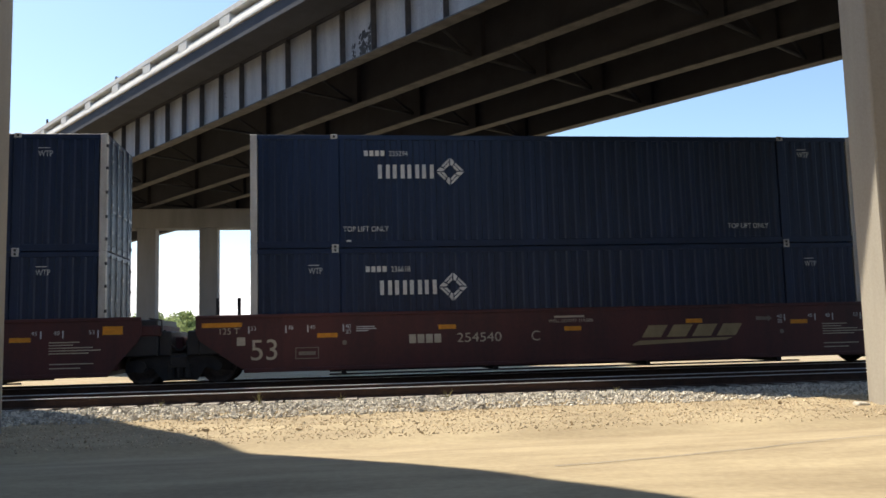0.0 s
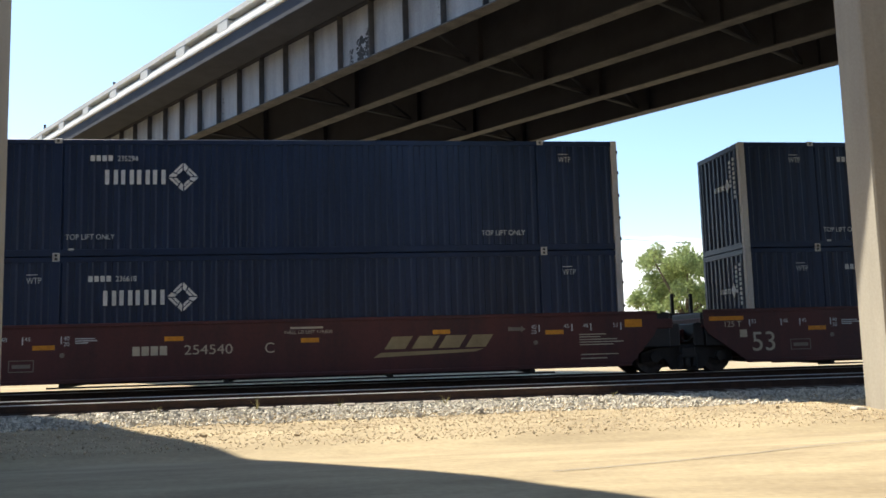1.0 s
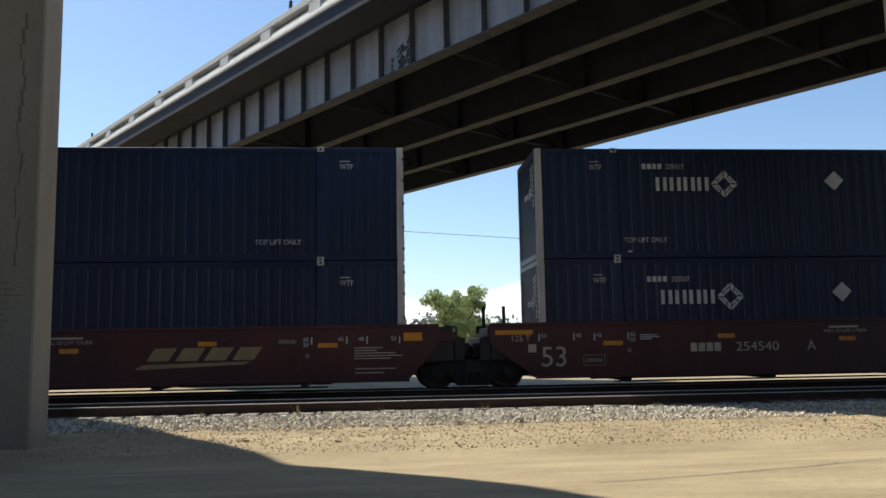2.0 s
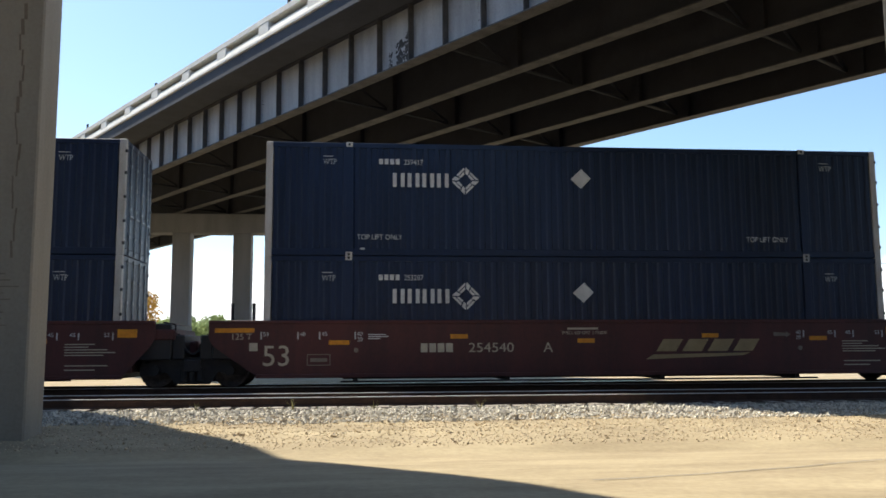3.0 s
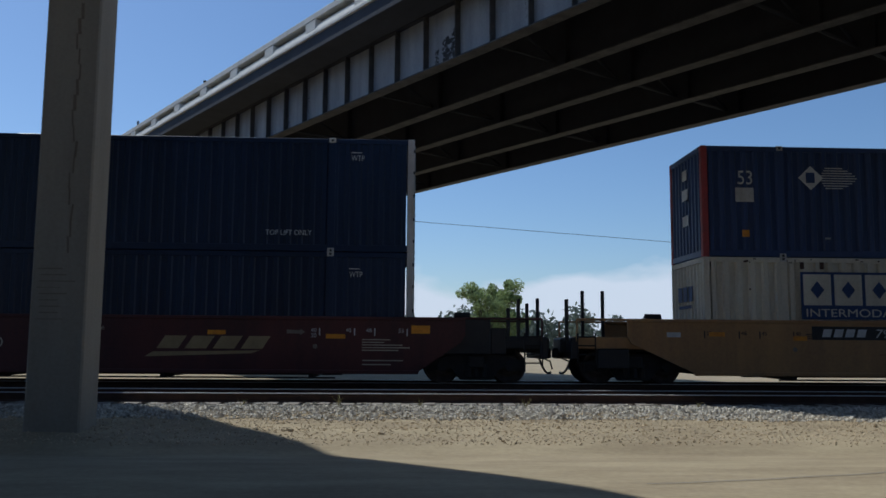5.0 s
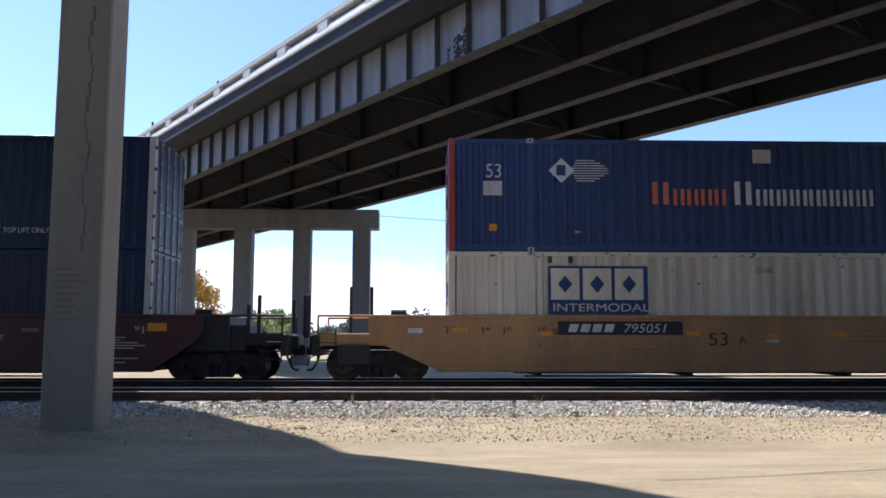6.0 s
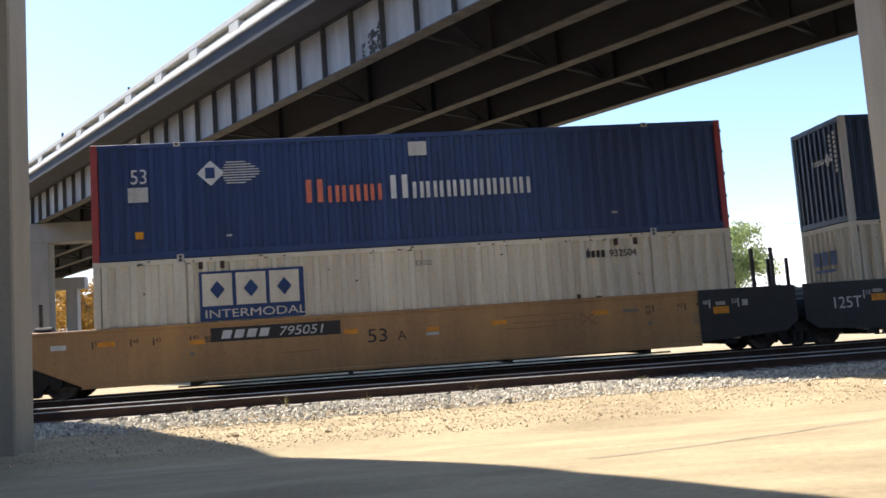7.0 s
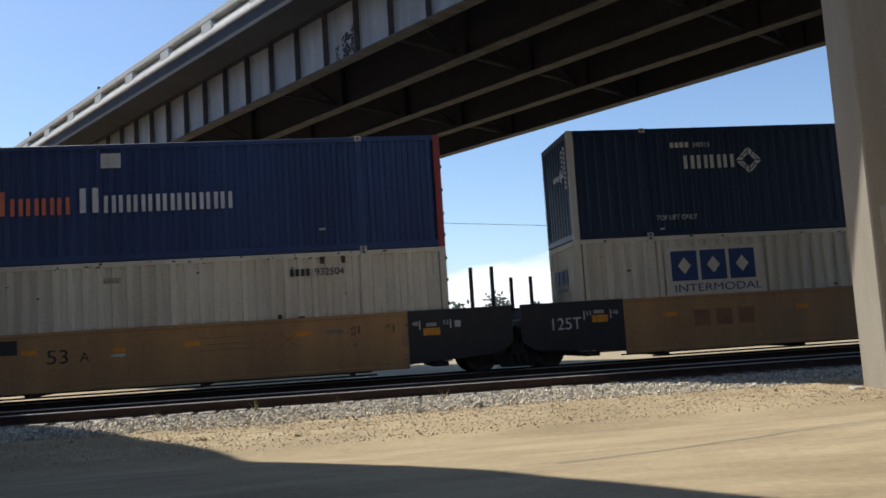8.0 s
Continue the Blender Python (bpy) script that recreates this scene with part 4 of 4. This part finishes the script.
c = container(CREAM, CREAM, OFFWHITE, X3, Z_LOW, "cream corrugated container with blue company panel", 0.34, 0.065)
csx_box(c, True)
text("53/102", 0.13, 7.82, 2.38, DARKMARK, c, wide=0.8)
plates("owner_mark", [rect(12.24 + 0.13 * i, 2.32, 12.33 + 0.13 * i, 2.5) for i in range(4)], DARKMARK, c, label="dark owner code bars")
text("932504", 0.18, 12.84, 2.32, DARKMARK, c, wide=0.95)
plates("rust_patch", [rect(a, 2.6, a + 0.11, 2.78) for a in (2.5, 3.02, 12.98, 13.5)] + [rect(11.9, 1.2, 12.0, 1.4), rect(12.4, 1.25, 12.55, 1.33)], RAILSTEEL, c, label="rusted fitting")
for k in range(3):
    end_plates("end_mark", [rect(0.85 + 0.42 * k, 1.8, 1.17 + 0.42 * k, 2.2)], LOGOBLUE, c, "faded blue mark on the front end")
end_plates("end_mark", [rect(0.95, 1.62, 1.95, 1.7)], LOGOBLUE, c, "")
c = container(CREAM, CREAM, OFFWHITE, X4, Z_LOW, "cream corrugated container with blue company lettering", 0.34, 0.065)
csx_box(c, False)
for k in range(3):
    end_plates("end_mark", [rect(0.85 + 0.42 * k, 1.8, 1.17 + 0.42 * k, 2.2)], LOGOBLUE, c, "blue mark on the front end")
end_plates("end_mark", [rect(0.95, 1.62, 1.95, 1.7)], LOGOBLUE, c, "")
c = container(BLUE, RED, OFFWHITE, X3, Z_TOP, "deep blue corrugated container with red corner posts", 0.3, 0.05)
text("53", 0.36, 0.93, 1.89, WHITE, c, wide=0.85)
plates("placard", [rect(0.88, 1.43, 1.36, 1.8), rect(7.82, 2.3, 8.29, 2.66), rect(3.2, 0.48, 3.34, 0.53), rect(13.0, 0.55, 13.15, 0.6)], OFFWHITE, c, label="plain pale placard")
plates("placard", [rect(1.03, 0.52, 1.22, 0.7)], AMBER, c)
plates("logo_mark", [[(2.55, 2.08), (2.88, 1.76), (3.21, 2.08), (2.88, 2.4)]] + [rect(3.1 + 0.04 * abs(k - 4), 1.8 + 0.066 * k, 4.1 - 0.04 * abs(k - 4) ** 1.6, 1.826 + 0.066 * k) for k in range(9)], WHITE, c, label="white diamond emblem with trailing lines")
plates("logo_core", [rect(2.75, 1.95, 2.98, 2.22)], LOGOBLUE, c, -0.017)
rows = letter_bars(5.2, 5.72, 1.22, 1.8, 1) + letter_bars(5.74, 7.16, 1.2, 1.62, 4)
plates("wordmark", rows, ORANGE, c, label="orange-red wordmark of plain blocks")
rows = letter_bars(7.32, 7.86, 1.22, 1.82, 1) + letter_bars(7.88, 10.98, 1.2, 1.62, 9)
plates("wordmark", rows, WHITE, c, label="white wordmark of plain blocks")
for y, z, w, h in ((1.1, 2.2, 0.35, 0.28), (1.05, 1.65, 0.45, 0.3), (1.05, 0.95, 0.45, 0.28)):
    part("end_mark", boxes((-0.012, -0.004, y, y + w, z, z + h)), WHITE, c, "white mark on the front end")
c = container(NAVY, OFFWHITE, OFFWHITE, X4, Z_TOP, "dark navy corrugated container with white end frame", 0.29, 0.036)
navy_markings(c, "240913", False, None, False)
navy_front(c)


# ---- trees and distance ----
def leaf_cloud(bm, rnd, centres, per, size):
    for cx, cy, cz, r in centres:
        for _ in range(per):
            v = Vector((rnd.gauss(0, 1), rnd.gauss(0, 1), rnd.gauss(0, 0.8)))
            v = v.normalized() * r * rnd.random() ** 0.45
            p = Vector((cx, cy, cz)) + v
            s = size * rnd.uniform(0.6, 1.4)
            q = Euler((rnd.uniform(0, 6.28), rnd.uniform(0, 6.28), 0)).to_matrix()
            vs = [bm.verts.new(p + q @ Vector(k)) for k in ((-s, 0, 0), (0, -s * 0.5, 0), (s, 0, 0), (0, s * 0.5, 0))]
            bm.faces.new(vs)


def tree(name, x, y, height, spread, leafmat, label, seed, per=90, size=0.17):
    rnd = random.Random(seed)
    t = thing(name, label, "tree", pose(x, y, -0.06))
    bm = bmesh.new()
    centres = []
    rod(bm, (0, 0, -0.1), (0.1, 0, height * 0.3), height * 0.035, 8, height * 0.025)
    for k in range(9):
        a = 2.4 * k + rnd.uniform(-0.4, 0.4)
        rr = spread * rnd.uniform(0.35, 0.8)
        z0, z1 = height * rnd.uniform(0.16, 0.32), height * rnd.uniform(0.4, 0.82)
        mid = Vector((math.cos(a) * rr * 0.5, math.sin(a) * rr * 0.5, (z0 + z1) / 2 + 0.2))
        end = Vector((math.cos(a) * rr, math.sin(a) * rr, z1))
        rod(bm, (0.05, 0, z0), mid, height * 0.018, 6, height * 0.012)
        rod(bm, mid, end, height * 0.012, 6, height * 0.005)
        for _ in range(4):
            o = Vector((rnd.gauss(0, 1), rnd.gauss(0, 1), rnd.gauss(0, 0.7))) * spread * 0.2
            c = end + o
            c.z = max(height * 0.2, min(c.z, height * 0.9))
            rod(bm, end, c, height * 0.005, 5, height * 0.002)
            centres.append((*c, spread * rnd.uniform(0.14, 0.27)))
    for _ in range(46):
        a = rnd.uniform(0, 6.28)
        v = rnd.random()
        rr = spread * math.sqrt(rnd.random()) * (0.5 + 0.5 * math.sin(math.pi * (0.18 + 0.75 * v))) * 0.95
        centres.append((math.cos(a) * rr, math.sin(a) * rr, height * (0.16 + 0.74 * v), spread * rnd.uniform(0.13, 0.24)))
    part("trunk", bm, BARK, t)
    bm = bmesh.new()
    leaf_cloud(bm, rnd, centres, per, size)
    part("crown", bm, leafmat, t)
    return t


tree("broadleaf_tree", 30.4, 70, 9.5, 4.9, LEAF, "leafy green roadside tree with several limbs", 3, 330, 0.13)
tree("broadleaf_tree", 9.3, 90, 8.6, 3.5, LEAF, "small round green tree beyond the tracks", 5, 200, 0.14)
tree("golden_tree", -31.5, 108, 11, 6.5, GOLDLEAF, "golden autumn tree beyond the overpass", 7, 170, 0.2)
tree("golden_tree", -41.5, 112, 9, 6, GOLDLEAF, "golden autumn tree beyond the overpass", 8, 170, 0.2)
tree("green_bush", -19.0, 100, 5, 4.5, LEAF, "low green bush beyond the overpass", 11, 170, 0.2)


def far_woods():
    rnd = random.Random(4)
    bm = bmesh.new()
    for k in range(270):
        x = -210 + k * 1.9 + rnd.uniform(-2, 2)
        y = 190 + rnd.uniform(-15, 40)
        h = rnd.uniform(7.5, 11.5) * (0.8 + 0.4 * noise.noise(Vector((x * 0.02, 0, 0))))
        leaf_cloud(bm, rnd, [(x + rnd.uniform(-2, 2), y, h * f, h * 0.33) for f in (0.14, 0.42, 0.68)], 95, 0.6)
    ob = part("far_woods", bm, FARLEAF)
    tagged(ob, "distant low line of green and brown woods", "woods", kind="stuff")


far_woods()
ob = part("overhead_wire", rod(bmesh.new(), (-90, 60, 16.0), (120, 60, 0.6 + EYE), 0.018, 5), BLACK)
tagged(ob, "thin dark overhead wire beyond the tracks", "wire")


# ---- loose stones ----
def stones(name, label, count, x0, x1, ya, yb, smin, smax, mat, seed, clump=1.0, sink=0.3):
    rnd = random.Random(seed)
    verts, faces = [], []
    shape = [(1, 0, 0), (-1, 0, 0), (0, 1, 0), (0, -1, 0), (0, 0, 1), (0, 0, -1)]
    tri = [(0, 2, 4), (2, 1, 4), (1, 3, 4), (3, 0, 4), (2, 0, 5), (1, 2, 5), (3, 1, 5), (0, 3, 5)]
    for _ in range(count):
        x, v = rnd.uniform(x0, x1), rnd.random() ** clump
        y = ya + (yb - ya) * v
        s = rnd.uniform(smin, smax) * (1.6 if rnd.random() < 0.06 else 1)
        q = Euler((rnd.uniform(0, 6.3), rnd.uniform(0, 6.3), rnd.uniform(0, 6.3))).to_matrix()
        sc = [rnd.uniform(0.6, 1.25) for _ in range(3)]
        b = len(verts)
        h = surface(x, y)
        for p in shape:
            k = q @ Vector((p[0] * sc[0], p[1] * sc[1], p[2] * sc[2] * 0.8)) * s * rnd.uniform(0.8, 1.2)
            verts.append((x + k.x, y + k.y, k.z + s * sink + h))
        faces += [(b + i, b + j, b + l) for i, j, l in tri]
    me = bpy.data.meshes.new(name)
    me.from_pydata(verts, [], faces)
    ob = link(name, me, mat)
    tagged(ob, label, "stones", kind="stuff")


stones("ballast_stones", "pale grey crushed ballast stones along the track shoulder", 26000, -11, 18, 16.5, 13.5, 0.018, 0.045, STONE, 1, 1.35, 0.15)
stones("track_ballast", "grey crushed ballast stones between the ties", 11000, -14, 22, 16.7, 24.5, 0.02, 0.045, STONE, 2, 1.0, 0.0)
stones("dirt_pebbles", "small tan pebbles scattered over the dirt", 30000, -10, 16, 15.0, 10.8, 0.006, 0.02, PEBBLE, 3, 1.2, 0.0)
stones("dirt_clods", "tan dirt clods and stones on the bank", 900, -10, 16, 14.6, 11.0, 0.014, 0.034, PEBBLE, 4, 1.3, 0.05)


def weed(x, y, h, seed):
    rnd = random.Random(seed)
    bm = bmesh.new()
    for _ in range(9):
        a = rnd.uniform(0, 6.28)
        k = rnd.uniform(0.15, 0.6)
        hh = h * rnd.uniform(0.5, 1.1)
        rod(bm, (0, 0, 0), (math.cos(a) * k * hh * 0.5, math.sin(a) * k * hh * 0.5, hh * 0.6), 0.006, 4, 0.004)
        rod(bm, (math.cos(a) * k * hh * 0.5, math.sin(a) * k * hh * 0.5, hh * 0.6), (math.cos(a) * k * hh * 1.2, math.sin(a) * k * hh * 1.2, hh), 0.004, 4, 0.002)
    ob = part("weed", bm, DRYGRASS)
    ob.matrix_basis = pose(x, y, 0.0)
    tagged(ob, "small dry weed growing at the ballast edge", "weed", "weeds by the track")


for i, (x, y, h) in enumerate(((-1.3, 16.2, 0.28), (0.2, 16.3, 0.2), (2.2, 16.25, 0.22), (-3.1, 16.3, 0.18), (5.5, 16.2, 0.16))):
    weed(x, y, h, i)


def flat_stone():
    bm = boxes((-0.11, 0.11, -0.08, 0.08, -0.03, 0.03), bevel=0.018)
    for v in bm.verts:
        v.co += Vector((noise.noise(v.co * 9), noise.noise(v.co * 9 + Vector((4, 0, 0))), 0.4 * noise.noise(v.co * 7))) * 0.03
    ob = part("flat_stone", bm, STONE)
    ob.matrix_basis = pose(7.95, 12.1, 0.02, 4, 3, 20)
    tagged(ob, "flat pale stone at the foot of the pier", "stone")


flat_stone()
bm = bmesh.new()
pr = None
for k in range(60):
    x = 1.9 + k * 0.11
    y = 7.25 + 0.335 * (x - 2.3) + 0.03 * noise.noise(Vector((x * 2, 0, 9)))
    z = float(np.interp(y, GROUND_Y, GROUND_Z)) + noise.noise(Vector((x * 0.25, y * 0.25, 0))) * 0.03 + noise.noise(Vector((x * 1.1, y * 1.3, 5))) * 0.012 + 0.008
    r = [bm.verts.new((x, y - 0.012, z)), bm.verts.new((x, y + 0.012, z))]
    if pr:
        bm.faces.new((pr[0], r[0], r[1], pr[1]))
    pr = r
tagged(part("road_seam", bm, BALLASTBED), "thin dark seam across the dirt road", "seam", kind="structure")


# ---- motion ----
RUN = [(0.0, 0.03), (0.5, 3.287), (1.0, 6.62), (1.5, 9.96), (3.0, 20.11), (3.5, 23.478), (4.0, 26.87), (4.5, 30.3), (5.0, 33.70), (6.5, 43.95), (8.0, 54.2)]


def motions():
    for ob in MOVERS:
        m = ob.matrix_basis.copy()
        walk(ob, [(t, Matrix.Translation((-s, 0, 0)) @ m) for t, s in RUN])
    steps = 120
    for ob, x, yc in WHEELS:
        rows = []
        for k in range(steps + 1):
            t = 8.0 * k / steps
            for (t0, s0), (t1, s1) in zip(RUN, RUN[1:]):
                if t0 <= t <= t1 + 1e-9:
                    s = s0 + (s1 - s0) * (t - t0) / (t1 - t0)
                    break
            rows.append((t, pose(x, yc, RAIL + 0.43) @ Matrix.Rotation(-s / 0.43, 4, "Y")))
        walk(ob, rows)


motions()
